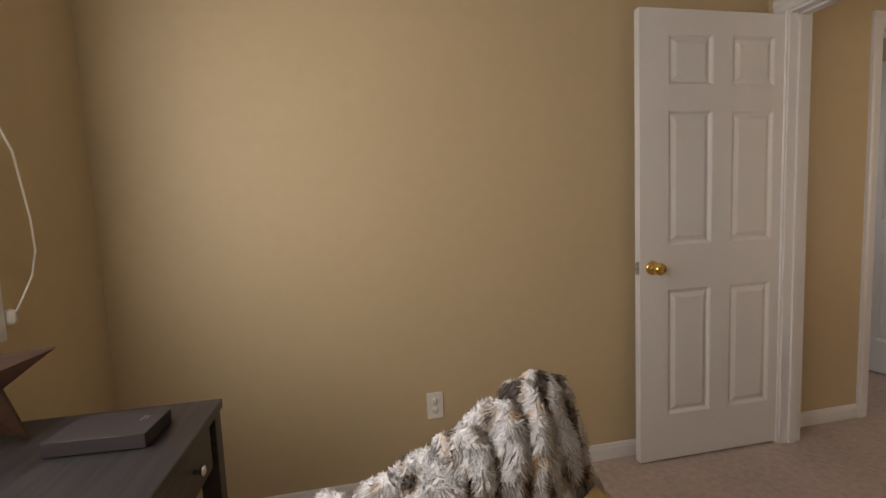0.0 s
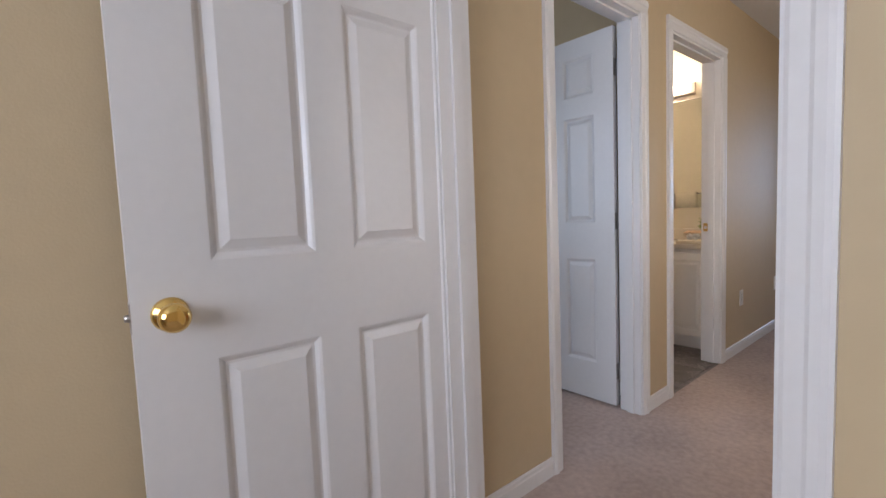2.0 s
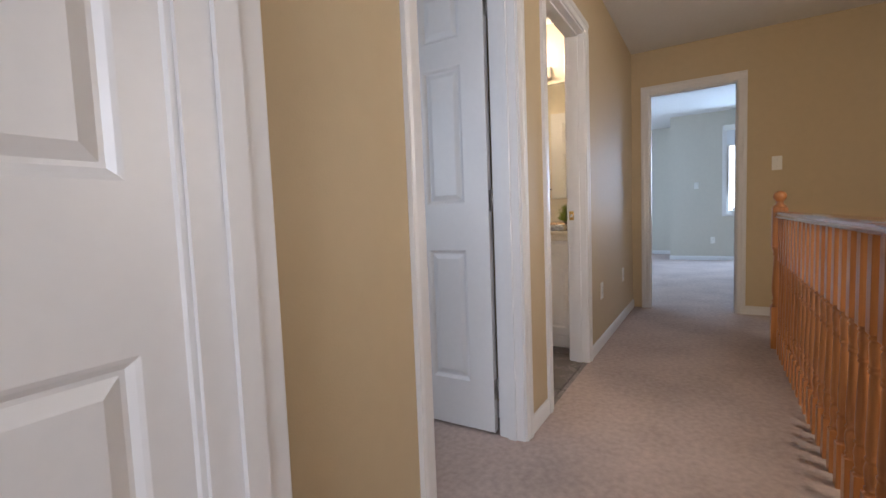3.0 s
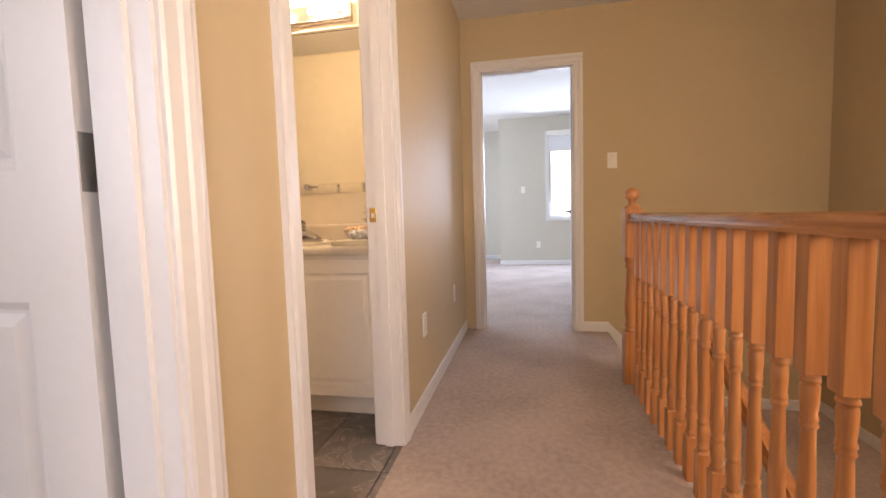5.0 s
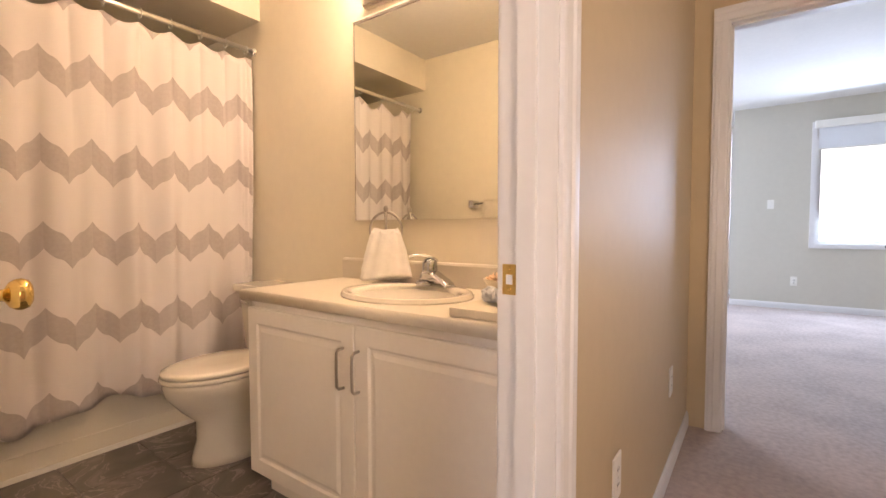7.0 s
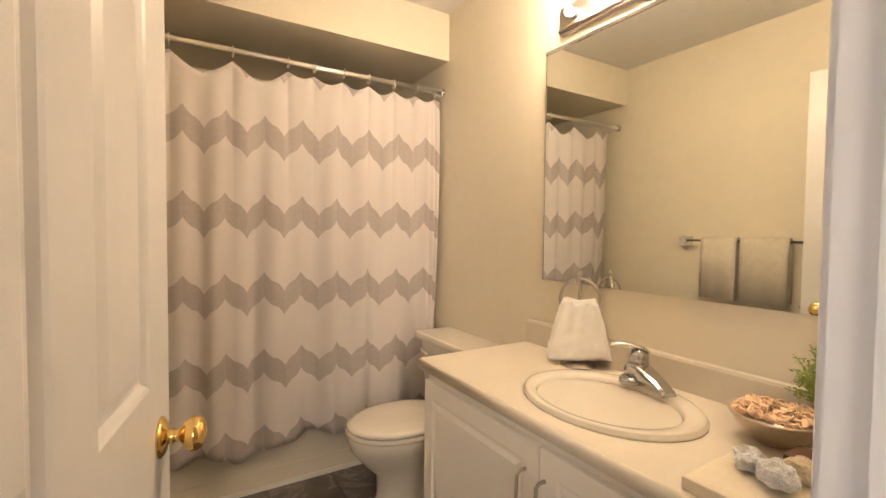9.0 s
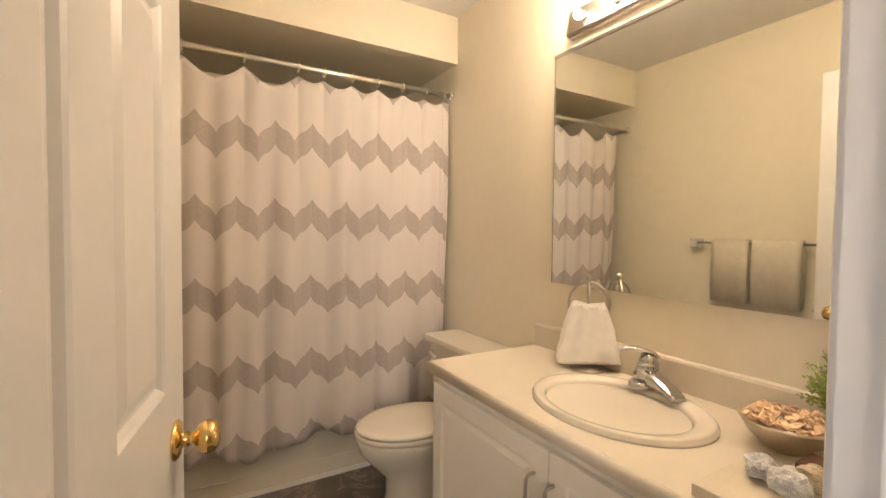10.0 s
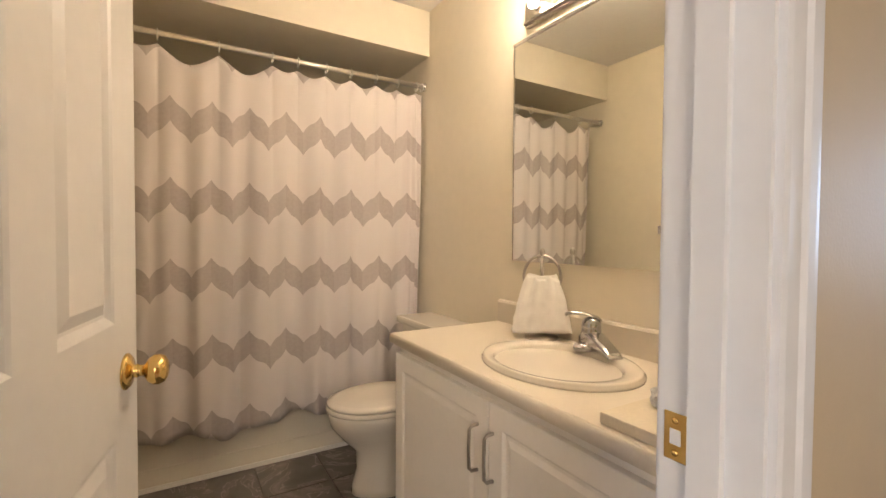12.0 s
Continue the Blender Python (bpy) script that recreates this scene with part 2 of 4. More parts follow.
def lathe(bm, profile, seg=24, m=Matrix()):
    """Turns (radius, height) pairs about the z axis."""
    rings = []
    for r, z in profile:
        if r < 1e-5:
            rings.append([bm.verts.new(m @ Vector((0, 0, z)))])
        else:
            rings.append([bm.verts.new(m @ Vector((r * math.cos(2 * math.pi * k / seg), r * math.sin(2 * math.pi * k / seg), z))) for k in range(seg)])
    for a, c in zip(rings, rings[1:]):
        for k in range(seg):
            j = (k + 1) % seg
            if len(a) == 1 and len(c) == 1:
                continue
            if len(a) == 1:
                f = bm.faces.new((a[0], c[j], c[k]))
            elif len(c) == 1:
                f = bm.faces.new((a[k], a[j], c[0]))
            else:
                f = bm.faces.new((a[k], a[j], c[j], c[k]))
            f.smooth = True
    for ring, flip in ((rings[0], True), (rings[-1], False)):
        if len(ring) > 1:
            bm.faces.new(ring[::-1] if flip else ring)
    return bm


def tube(bm, pts, radius, seg=10):
    """A round bar along points; radius may be a list."""
    pts = [Vector(p) for p in pts]
    rad = radius if isinstance(radius, (list, tuple)) else [radius] * len(pts)
    rings, up = [], Vector((0.123, 0.31, 0.94))
    for i, p in enumerate(pts):
        d = (pts[min(i + 1, len(pts) - 1)] - pts[max(i - 1, 0)]).normalized()
        a = d.cross(up)
        a = a.normalized() if a.length > 0.05 else d.orthogonal().normalized()
        b = d.cross(a)
        rings.append([bm.verts.new(p + rad[i] * (a * math.cos(2 * math.pi * k / seg) + b * math.sin(2 * math.pi * k / seg))) for k in range(seg)])
    for a, c in zip(rings, rings[1:]):
        for k in range(seg):
            f = bm.faces.new((a[k], a[(k + 1) % seg], c[(k + 1) % seg], c[k]))
            f.smooth = True
    bm.faces.new(rings[0][::-1])
    bm.faces.new(rings[-1])
    return bm


def loft(bm, rings, closed=True, cap=True, smooth=True):
    vs = [[bm.verts.new(p) for p in ring] for ring in rings]
    n = len(vs[0])
    for a, c in zip(vs, vs[1:]):
        for k in range(n if closed else n - 1):
            f = bm.faces.new((a[k], a[(k + 1) % n], c[(k + 1) % n], c[k]))
            f.smooth = smooth
    if cap and closed:
        bm.faces.new(vs[0][::-1])
        bm.faces.new(vs[-1])
    return bm


def mesh(name, bm, mat):
    bmesh.ops.recalc_face_normals(bm, faces=bm.faces[:])
    me = bpy.data.meshes.new(name)
    bm.to_mesh(me)
    bm.free()
    for k in mat if isinstance(mat, (list, tuple)) else (mat,):
        me.materials.append(k)
    return me


def part(name, bm, mat, parent=None, label=""):
    ob = new(name, mesh(name, bm, mat))
    ob.parent = parent
    return tagged(ob, label)


def thing(name, label, category, group="", kind="", m=Matrix()):
    ob = new(name)
    ob.empty_display_size = 0.1
    ob.matrix_world = m
    return tagged(ob, label, category, group, kind)


def solid(name, bm, mat, label="", category="", kind="", group=""):
    return tagged(part(name, bm, mat), label, category, group, kind)


def wall(name, axis, a0, a1, c0, c1, z0, z1, openings=(), mats=(None, None), label="tan painted drywall wall"):
    """A wall along axis, from a0 to a1, between c0 and c1 across; openings (a, b, z, z). mats: low side, high side."""
    us = sorted({a0, a1, *[v for o in openings for v in o[:2]]})
    zs = sorted({z0, z1, *[v for o in openings for v in o[2:]]})

    def full(i, j):
        if not (0 <= i < len(us) - 1 and 0 <= j < len(zs) - 1):
            return False
        u, z = (us[i] + us[i + 1]) / 2, (zs[j] + zs[j + 1]) / 2
        return not any(o[0] < u < o[1] and o[2] < z < o[3] for o in openings)

    bm = bmesh.new()

    def quad(pts, mi):
        vs = [bm.verts.new((p[0], p[1], p[2]) if axis == "x" else (p[1], p[0], p[2])) for p in pts]
        bm.faces.new(vs).material_index = mi

    for i in range(len(us) - 1):
        for j in range(len(zs) - 1):
            if not full(i, j):
                continue
            u0, u1, w0, w1 = us[i], us[i + 1], zs[j], zs[j + 1]
            quad([(u0, c0, w0), (u1, c0, w0), (u1, c0, w1), (u0, c0, w1)], 0)
            quad([(u0, c1, w0), (u1, c1, w0), (u1, c1, w1), (u0, c1, w1)], 1)
            if not full(i - 1, j):
                quad([(u0, c0, w0), (u0, c1, w0), (u0, c1, w1), (u0, c0, w1)], 0)
            if not full(i + 1, j):
                quad([(u1, c0, w0), (u1, c1, w0), (u1, c1, w1), (u1, c0, w1)], 0)
            if not full(i, j - 1):
                quad([(u0, c0, w0), (u1, c0, w0), (u1, c1, w0), (u0, c1, w0)], 0)
            if not full(i, j + 1):
                quad([(u0, c0, w1), (u1, c0, w1), (u1, c1, w1), (u0, c1, w1)], 0)
    bmesh.ops.remove_doubles(bm, verts=bm.verts[:], dist=1e-5)
    return solid(name, bm, [m or WALL for m in mats], label, "wall", "structure")


CASE = [(0.0, 0.0), (0.0, 0.009), (0.006, 0.012), (0.030, 0.013), (0.036, 0.017), (0.050, 0.018), (0.058, 0.015), (0.065, 0.015), (0.065, 0.0)]


def casing_strip(bm, place, u0, u1):
    """Extrudes the casing profile; place(along, across, out) gives a point."""
    loft(bm, [[place(u, w, d) for w, d in CASE] for u in (u0, u1)], smooth=False)


def door_frame(name, axis, a0, a1, c0, c1, h=2.04, sides=(True, True), stop=None, label="white painted door frame with moulded casing"):
    """Jambs and casings for an opening from a0 to a1 in a wall between c0 and c1."""
    root = thing(name, label, "door frame", kind="structure")

    def at(a, c, z):
        return Vector((a, c, z)) if axis == "x" else Vector((c, a, z))

    def bx(p, q):
        lo, hi = [min(i) for i in zip(p, q)], [max(i) for i in zip(p, q)]
        return boxm(*lo, *hi)

    j = 0.012
    part("jamb", bx(at(a0 - 0.0, c0 - 0.001, 0.0), at(a0 + j, c1 + 0.001, h)), TRIM, root)
    part("jamb", bx(at(a1 - j, c0 - 0.001, 0.0), at(a1, c1 + 0.001, h)), TRIM, root)
    part("head_jamb", bx(at(a0 + j, c0 - 0.001, h - j), at(a1 - j, c1 + 0.001, h)), TRIM, root)
    if stop is not None:
        bm = bx(at(a0 + j, stop, 0.0), at(a0 + j + 0.01, stop + 0.035, h - j))
        part("door_stop", bm, TRIM, root)
        part("door_stop", bx(at(a1 - j - 0.01, stop, 0.0), at(a1 - j, stop + 0.035, h - j)), TRIM, root)
        part("door_stop", bx(at(a0 + j, stop, h - j - 0.01), at(a1 - j, stop + 0.035, h - j)), TRIM, root)
    for face, sign, on in ((c0, -1, sides[0]), (c1, 1, sides[1])):
        if not on:
            continue
        for edge, way in ((a0 + 0.004, -1), (a1 - 0.004, 1)):
            bm = bmesh.new()
            casing_strip(bm, lambda u, w, d: at(edge + way * w, face + sign * d, u), 0.0, h)
            part("casing", bm, TRIM, root)
        bm = bmesh.new()
        casing_strip(bm, lambda u, w, d: at(u, face + sign * d, h + w), a0 - 0.061, a1 + 0.061)
        part("casing", bm, TRIM, root)
    return root


def baseboard(axis, a0, a1, face, sign, z=0.0, h=0.075):
    prof = [(0, 0), (0.012, 0), (0.012, h * 0.72), (0.009, h * 0.8), (0.008, h * 0.93), (0.004, h), (0, h)]
    bm = bmesh.new()
    loft(bm, [[(u, face + sign * d, z + q) if axis == "x" else (face + sign * d, u, z + q) for d, q in prof] for u in (a0, a1)], smooth=False)
    return solid("baseboard", bm, TRIM, "white painted baseboard along the wall foot", "baseboard", "structure")


def knob(parent, x, z, side, mat, thick):
    """Rosette, neck and round knob on one face of a door leaf."""
    s = 1 if side > 0 else -1
    y = 0.0 if s > 0 else -thick
    m = Matrix.Translation((x, y, z)) @ Matrix.Rotation(-s * math.pi / 2, 4, "X")
    prof = [(0.0, 0.0), (0.033, 0.0), (0.033, 0.003), (0.027, 0.008), (0.014, 0.011), (0.011, 0.014), (0.013, 0.018), (0.010, 0.022), (0.011, 0.03), (0.022, 0.036), (0.0275, 0.045), (0.028, 0.053), (0.024, 0.062), (0.014, 0.067), (0.0, 0.068)]
    part("door_knob", lathe(bmesh.new(), prof, 24, m), mat, parent)


def panel_face(bm, x0, z0, x1, z1, y, s):
    """The moulded rings of one raised panel on the face y; s points outwards."""
    steps = [(0.0, 0.0), (0.006, -0.003), (0.014, -0.010), (0.020, -0.010), (0.040, -0.002), (0.046, -0.002)]
    rings = []
    for w, d in steps:
        q = y + s * d
        rings.append([bm.verts.new(p) for p in ((x0 + w, q, z0 + w), (x1 - w, q, z0 + w), (x1 - w, q, z1 - w), (x0 + w, q, z1 - w))])
    for a, c in zip(rings, rings[1:]):
        for k in range(4):
            bm.faces.new((a[k], a[(k + 1) % 4], c[(k + 1) % 4], c[k]))
    bm.faces.new(rings[-1])


def panel_door(name, label, m, width, flip=False, knob_mat=None, height=2.025, lever=False, stiles=None):
    """A six-panel leaf hinged at the origin; it runs along x and is 35 mm thick towards -y."""
    root = thing(name, label, "door", kind="structure", m=m)
    th, z0 = 0.035, 0.012
    st, en = stiles or (0.12 * width / 0.76, 0.12 * width / 0.76)
    mid = (st + width - en) / 2
    xs = [0, st, mid - 0.05, mid + 0.05, width - en, width]
    zs = [z0, 0.225, 0.81, 1.012, 1.60, 1.71, 1.925, height]
    bm = bmesh.new()
    for i in range(5):
        for j in range(7):
            if i in (1, 3) and j in (1, 3, 5):
                pb = bmesh.new()
                panel_face(pb, xs[i], zs[j], xs[i + 1], zs[j + 1], 0.0, 1)
                panel_face(pb, xs[i], zs[j], xs[i + 1], zs[j + 1], -th, -1)
                part("door_panel", pb, TRIM, root)
                continue
            for y in (0.0, -th):
                bm.faces.new([bm.verts.new(p) for p in ((xs[i], y, zs[j]), (xs[i + 1], y, zs[j]), (xs[i + 1], y, zs[j + 1]), (xs[i], y, zs[j + 1]))])
    for x in (0, width):
        bm.faces.new([bm.verts.new(p) for p in ((x, 0, z0), (x, -th, z0), (x, -th, height), (x, 0, height))])
    for z in (z0, height):
        bm.faces.new([bm.verts.new(p) for p in ((0, 0, z), (0, -th, z), (width, -th, z), (width, 0, z))])
    bmesh.ops.remove_doubles(bm, verts=bm.verts[:], dist=1e-5)
    part("door_leaf", bm, TRIM, root)
    for z in (0.2, 1.02, 1.82):
        hb = lathe(bmesh.new(), [(0.0, z - 0.045), (0.006, z - 0.045), (0.006, z + 0.045), (0.0, z + 0.045)], 10, Matrix.Translation((-0.004, 0.004 if not flip else -th - 0.004, 0)))
        box(hb, -0.001, -th + 0.003, z - 0.044, 0.0, -0.003, z + 0.044)
        part("hinge", hb, STEEL, root)
    if lever:
        for s in (1, -1):
            y = 0.0 if s > 0 else -th
            lb = lathe(bmesh.new(), [(0, 0), (0.026, 0), (0.024, 0.008), (0.009, 0.012), (0.009, 0.045), (0, 0.045)], 18, Matrix.Translation((width - 0.06, y, 0.93)) @ Matrix.Rotation(-s * math.pi / 2, 4, "X"))
            tube(lb, [(width - 0.06, y + s * 0.04, 0.93), (width - 0.10, y + s * 0.045, 0.932), (width - 0.165, y + s * 0.043, 0.925)], [0.009, 0.008, 0.007])
            part("lever_handle", lb, DARKMETAL, root)
    elif knob_mat:
        knob(root, width - 0.062, 0.915, 1, knob_mat, th)
        knob(root, width - 0.062, 0.915, -1, knob_mat, th)
        lp = boxm(width - 0.0005, -th / 2 - 0.012, 0.886, width + 0.0015, -th / 2 + 0.012, 0.944)
        lathe(lp, [(0, 0), (0.008, 0), (0.006, 0.009), (0, 0.009)], 12, Matrix.Translation((width + 0.001, -th / 2, 0.915)) @ Matrix.Rotation(math.pi / 2, 4, "Y"))
        part("latch_plate", lp, STEEL, root)
    return root


def on_wall(origin, normal):
    """A pose whose +z points out of the wall and whose +y is up."""
    n = Vector(normal)
    x = Vector((0, 0, 1)).cross(n)
    return Matrix((( x.x, 0, n.x, origin[0]), (x.y, 0, n.y, origin[1]), (x.z, 1, n.z, origin[2]), (0, 0, 0, 1)))


def wall_plate(name, label, category, m, toggles=1, outlet=False):
    root = thing(name, label, category, m=m)
    w = 0.035 + 0.023 * (toggles - 1)
    part("cover_plate", boxm(-w, -0.058, 0, w, 0.058, 0.006, 0.0025), PLASTIC, root)
    if outlet:
        for y in (-0.02, 0.02):
            bm = bmesh.new()
            lathe(bm, [(0.0, 0.0055), (0.0165, 0.0055), (0.0165, 0.0068), (0.0, 0.0068)], 20, Matrix.Translation((0, y, 0)))
            part("socket", bm, PLASTIC, root)
            for x in (-0.006, 0.006):
                part("slot", boxm(x - 0.001, y - 0.002, 0.0066, x + 0.001, y + 0.007, 0.0074), SLOT, root)
        part("screw", lathe(bmesh.new(), [(0, 0.006), (0.003, 0.006), (0.002, 0.0075), (0, 0.0075)], 10), STEEL, root)
    else:
        for k in range(toggles):
            x = (k - (toggles - 1) / 2) * 0.046
            bm = boxm(x - 0.005, -0.012, 0.0055, x + 0.005, 0.012, 0.0075)
            box(bm, x - 0.0035, -0.001, 0.007, x + 0.0035, 0.010, 0.017, 0.001)
            part("toggle", bm, PLASTIC, root, "white switch toggle")
        for y in (-0.03, 0.03):
            part("screw", lathe(bmesh.new(), [(0, 0.006), (0.003, 0.006), (0.002, 0.0075), (0, 0.0075)], 10, Matrix.Translation((0, y, 0))), STEEL, root)
    return root


def window(name, axis, a0, a1, z0, z1, face, depth, sign, mullions=1, label="white framed window with bright daylight behind"):
    """A window in an opening; face is the room side, sign the way into the room."""
    root = thing(name, label, "window", kind="structure")

    def bx(p0, p1, c0, c1, q0, q1):
        lo, hi = min(c0, c1), max(c0, c1)
        return boxm(p0, lo, q0, p1, hi, q1) if axis == "x" else boxm(lo, p0, q0, hi, p1, q1)

    o = face - sign * depth * 0.75
    i = face - sign * depth * 0.35
    f = 0.045
    part("window_frame", bx(a0, a0 + f, o, i, z0, z1), TRIM, root)
    part("window_frame", bx(a1 - f, a1, o, i, z0, z1), TRIM, root)
    part("window_frame", bx(a0 + f, a1 - f, o, i, z0, z0 + f), TRIM, root)
    part("window_frame", bx(a0 + f, a1 - f, o, i, z1 - f, z1), TRIM, root)
    n = mullions + 1
    for k in range(1, n):
        a = a0 + (a1 - a0) * k / n
        part("mullion", bx(a - 0.02, a + 0.02, o, i, z0 + f, z1 - f), TRIM, root)
    gm = (o + i) / 2
    for k in range(n):
        p0, p1 = a0 + (a1 - a0) * k / n + 0.02, a0 + (a1 - a0) * (k + 1) / n - 0.02
        pane = part("pane", bx(p0, p1, gm - 0.002, gm + 0.002, z0 + f, z1 - f), GLASS, root)
        pane.visible_shadow = False
    c = 0.055
    part("casing", bx(a0 - c, a0, face, face + sign * 0.016, z0 - c, z1 + c), TRIM, root)
    part("casing", bx(a1, a1 + c, face, face + sign * 0.016, z0 - c, z1 + c), TRIM, root)
    part("casing", bx(a0, a1, face, face + sign * 0.016, z1, z1 + c), TRIM, root)
    part("window_sill", bx(a0, a1, face, face + sign * 0.022, z0 - c, z0), TRIM, root)
    return root


# ---- structure: walls, floors, ceilings ----
H = 2.435
XW = (0.645, 0.765)                     # wall between bedroom and hall
B = BATHWALL
wall("wall_north_bedroom", "x", -2.25, XW[0], 0.0, 0.12, 0, H)
wall("wall_hall_north", "x", XW[0], 5.0, 0.0, 0.108, 0, H, [(1.325, 2.04, -1, 2.04), (2.395, 3.147, -1, 2.04)], (WALL, B))
wall("wall_bedroom_door", "y", -3.4, 0.0, *XW, 0, H, [(-0.905, -0.1, -1, 2.04)])
wall("wall_bedroom_window", "y", -3.4, 0.12, -2.37, -2.25, 0, H, [(-2.3, -0.55, 0.98, 2.1)])
wall("wall_bedroom_south", "x", -2.25, XW[0], -3.4, -3.28, 0, H)
wall("wall_study_west", "y", 0.108, 3.0, -0.12, 0.0, 0, H, [(0.9, 2.2, 0.9, 2.1)])
wall("wall_study_east", "y", 0.108, 3.0, 2.2, 2.34, 0, H, (), (WALL, B))
wall("wall_study_north", "x", -0.12, 2.2, 3.0, 3.12, 0, H)
wall("wall_bath_east", "y", 0.108, 2.86, 3.86, 3.98, 0, H, (), (B, B), "cream painted bathroom wall")
wall("wall_bath_north", "x", 2.2, 3.98, 2.86, 2.98, 0, H, (), (B, B), "cream painted bathroom wall")
wall("wall_bath_soffit", "x", 2.34, 3.86, 2.0, 2.86, 2.185, H, (), (B, B), "cream drywall bulkhead over the bathtub")
wall("wall_hall_east", "y", -2.55, 2.5, 5.0, 5.12, -2.8, 2.62, [(-0.86, -0.145, -3, 2.04)])
# the window opening here is added, unseen, for the stair fill light
wall("wall_stair_south", "x", XW[1], 5.0, -2.67, -2.55, -2.8, H, [(1.1, 2.3, 0.9, 2.1)])
wall("wall_stair_under", "x", XW[1], 4.0, -1.2, -1.09, -2.8, -0.12)
wall("wall_stair_west", "y", -2.55, -1.2, XW[0] + 0.01, XW[1], -2.8, -0.001)
wall("wall_master_east", "y", -3.2, 0.0, 9.6, 9.72, 0, 2.62, [(-1.7, -0.87, 0.84, 2.3)], mats=(MASTERWALL, MASTERWALL), label="pale greige painted bedroom wall")
wall("wall_master_jog", "x", 9.72, 10.7, -0.12, 0.0, 0, 2.62, mats=(MASTERWALL, MASTERWALL), label="pale greige painted bedroom wall")
wall("wall_master_bay", "y", 0.0, 2.5, 10.7, 10.82, 0, 2.62, mats=(MASTERWALL, MASTERWALL), label="pale greige painted bedroom wall")
wall("wall_master_north", "x", 5.12, 10.82, 2.5, 2.62, 0, 2.62, [(7.3, 9.5, 0.8, 2.3)], mats=(MASTERWALL, MASTERWALL), label="pale greige painted bedroom wall")
wall("wall_master_south", "x", 5.12, 9.6, -3.32, -3.2, 0, 2.62, mats=(MASTERWALL, MASTERWALL), label="pale greige painted bedroom wall")
for nm, bx, mt, lb in (
    ("floor_bedroom", (-2.25, -3.28, -0.12, XW[1], 0.0, 0.0), CARPET, "grey-beige cut pile carpet"),
    ("floor_hall", (XW[1], -1.2, -0.12, 4.0, 0.0, 0.0), CARPET, "grey-beige cut pile carpet with worn traffic marks"),
    ("floor_hall_corner", (4.0, -1.1, -0.19, 5.0, 0.0, 0.0), CARPET, "grey-beige cut pile carpet at the head of the stairs"),
    ("floor_study", (0.0, 0.0, -0.12, 2.2, 3.0, -0.001), CARPET, "grey-beige cut pile carpet"),
    ("floor_master_threshold", (5.0, -0.848, -0.12, 5.12, -0.157, 0.0), CARPET, "grey-beige cut pile carpet"),
    ("floor_master", (5.12, -3.2, -0.12, 10.7, 2.5, -0.001), CARPET, "grey-beige cut pile carpet"),
    ("floor_bath_bed", (2.2, 0.06, -0.12, 3.98, 2.86, -0.012), GROUT, "dark grout under slate tiles"),
):
    solid(nm, boxm(*bx), mt, lb, "floor", "structure")
for nm, bx in (("ceiling_bedroom", (-2.25, -3.28, H, XW[0], 0.0, H + 0.1)), ("ceiling_hall", (XW[1], -2.55, H, 5.0, 0.0, H + 0.1)),
               ("ceiling_study", (0.0, 0.108, H, 2.2, 3.0, H + 0.1)), ("ceiling_bath", (2.34, 0.108, H, 3.86, 2.86, H + 0.1)),
               ("ceiling_master", (5.12, -3.2, 2.62, 10.7, 2.5, 2.72))):
    solid(nm, boxm(*bx), CEIL, "textured white ceiling", "ceiling", "structure")

# frames of the doorways
door_frame("door_frame_bedroom", "y", -0.905, -0.1, *XW, stop=XW[0] + 0.045)
door_frame("door_frame_study", "x", 1.325, 2.04, 0.0, 0.108, stop=0.035)
door_frame("door_frame_bath", "x", 2.395, 3.147, 0.0, 0.108, stop=0.035)
door_frame("door_frame_master", "y", -0.86, -0.145, 5.0, 5.12, stop=5.035)

# baseboards
for a in (("x", -2.25, XW[0], 0.0, -1), ("x", XW[1], 1.264, 0.0, -1), ("x", 2.101, 2.334, 0.0, -1), ("x", 3.203, 5.0, 0.0, -1),
          ("y", -3.28, 0.0, -2.25, 1), ("y", -3.28, -0.966, XW[0], -1), ("y", -1.1, -0.921, 5.0, -1),
          ("y", -1.05, -0.966, XW[1], 1), ("y", -3.2, 0.0, 9.6, -1), ("y", 0.0, 2.5, 10.7, -1), ("x", 9.6, 10.7, 0.0, 1), ("y", 0.12, 3.0, 2.2, -1),
          ("x", 5.12, 10.7, 2.5, -1), ("y", 0.12, 1.4, 2.34, 1)):
    baseboard(*a)

# ---- doors ----
panel_door("door_bedroom", "open white six-panel door with a brass knob", pose(0.642, -0.098, 0, 0, 0, 180), 0.748, True, BRASS, stiles=(0.06, 0.14))
panel_door("door_study", "open white six-panel door seen at its hinges", pose(2.022, 0.134, 0, 0, 0, 91), 0.7, True, BRASS)
panel_door("door_bath", "open white six-panel door with a brass knob", pose(2.393, 0.122, 0, 0, 0, 79), 0.735, False, BRASS)
panel_door("door_master", "open white door with a dark lever handle", pose(5.115, -0.852, 0, 0, 0, -4), 0.7, False, None, lever=True)

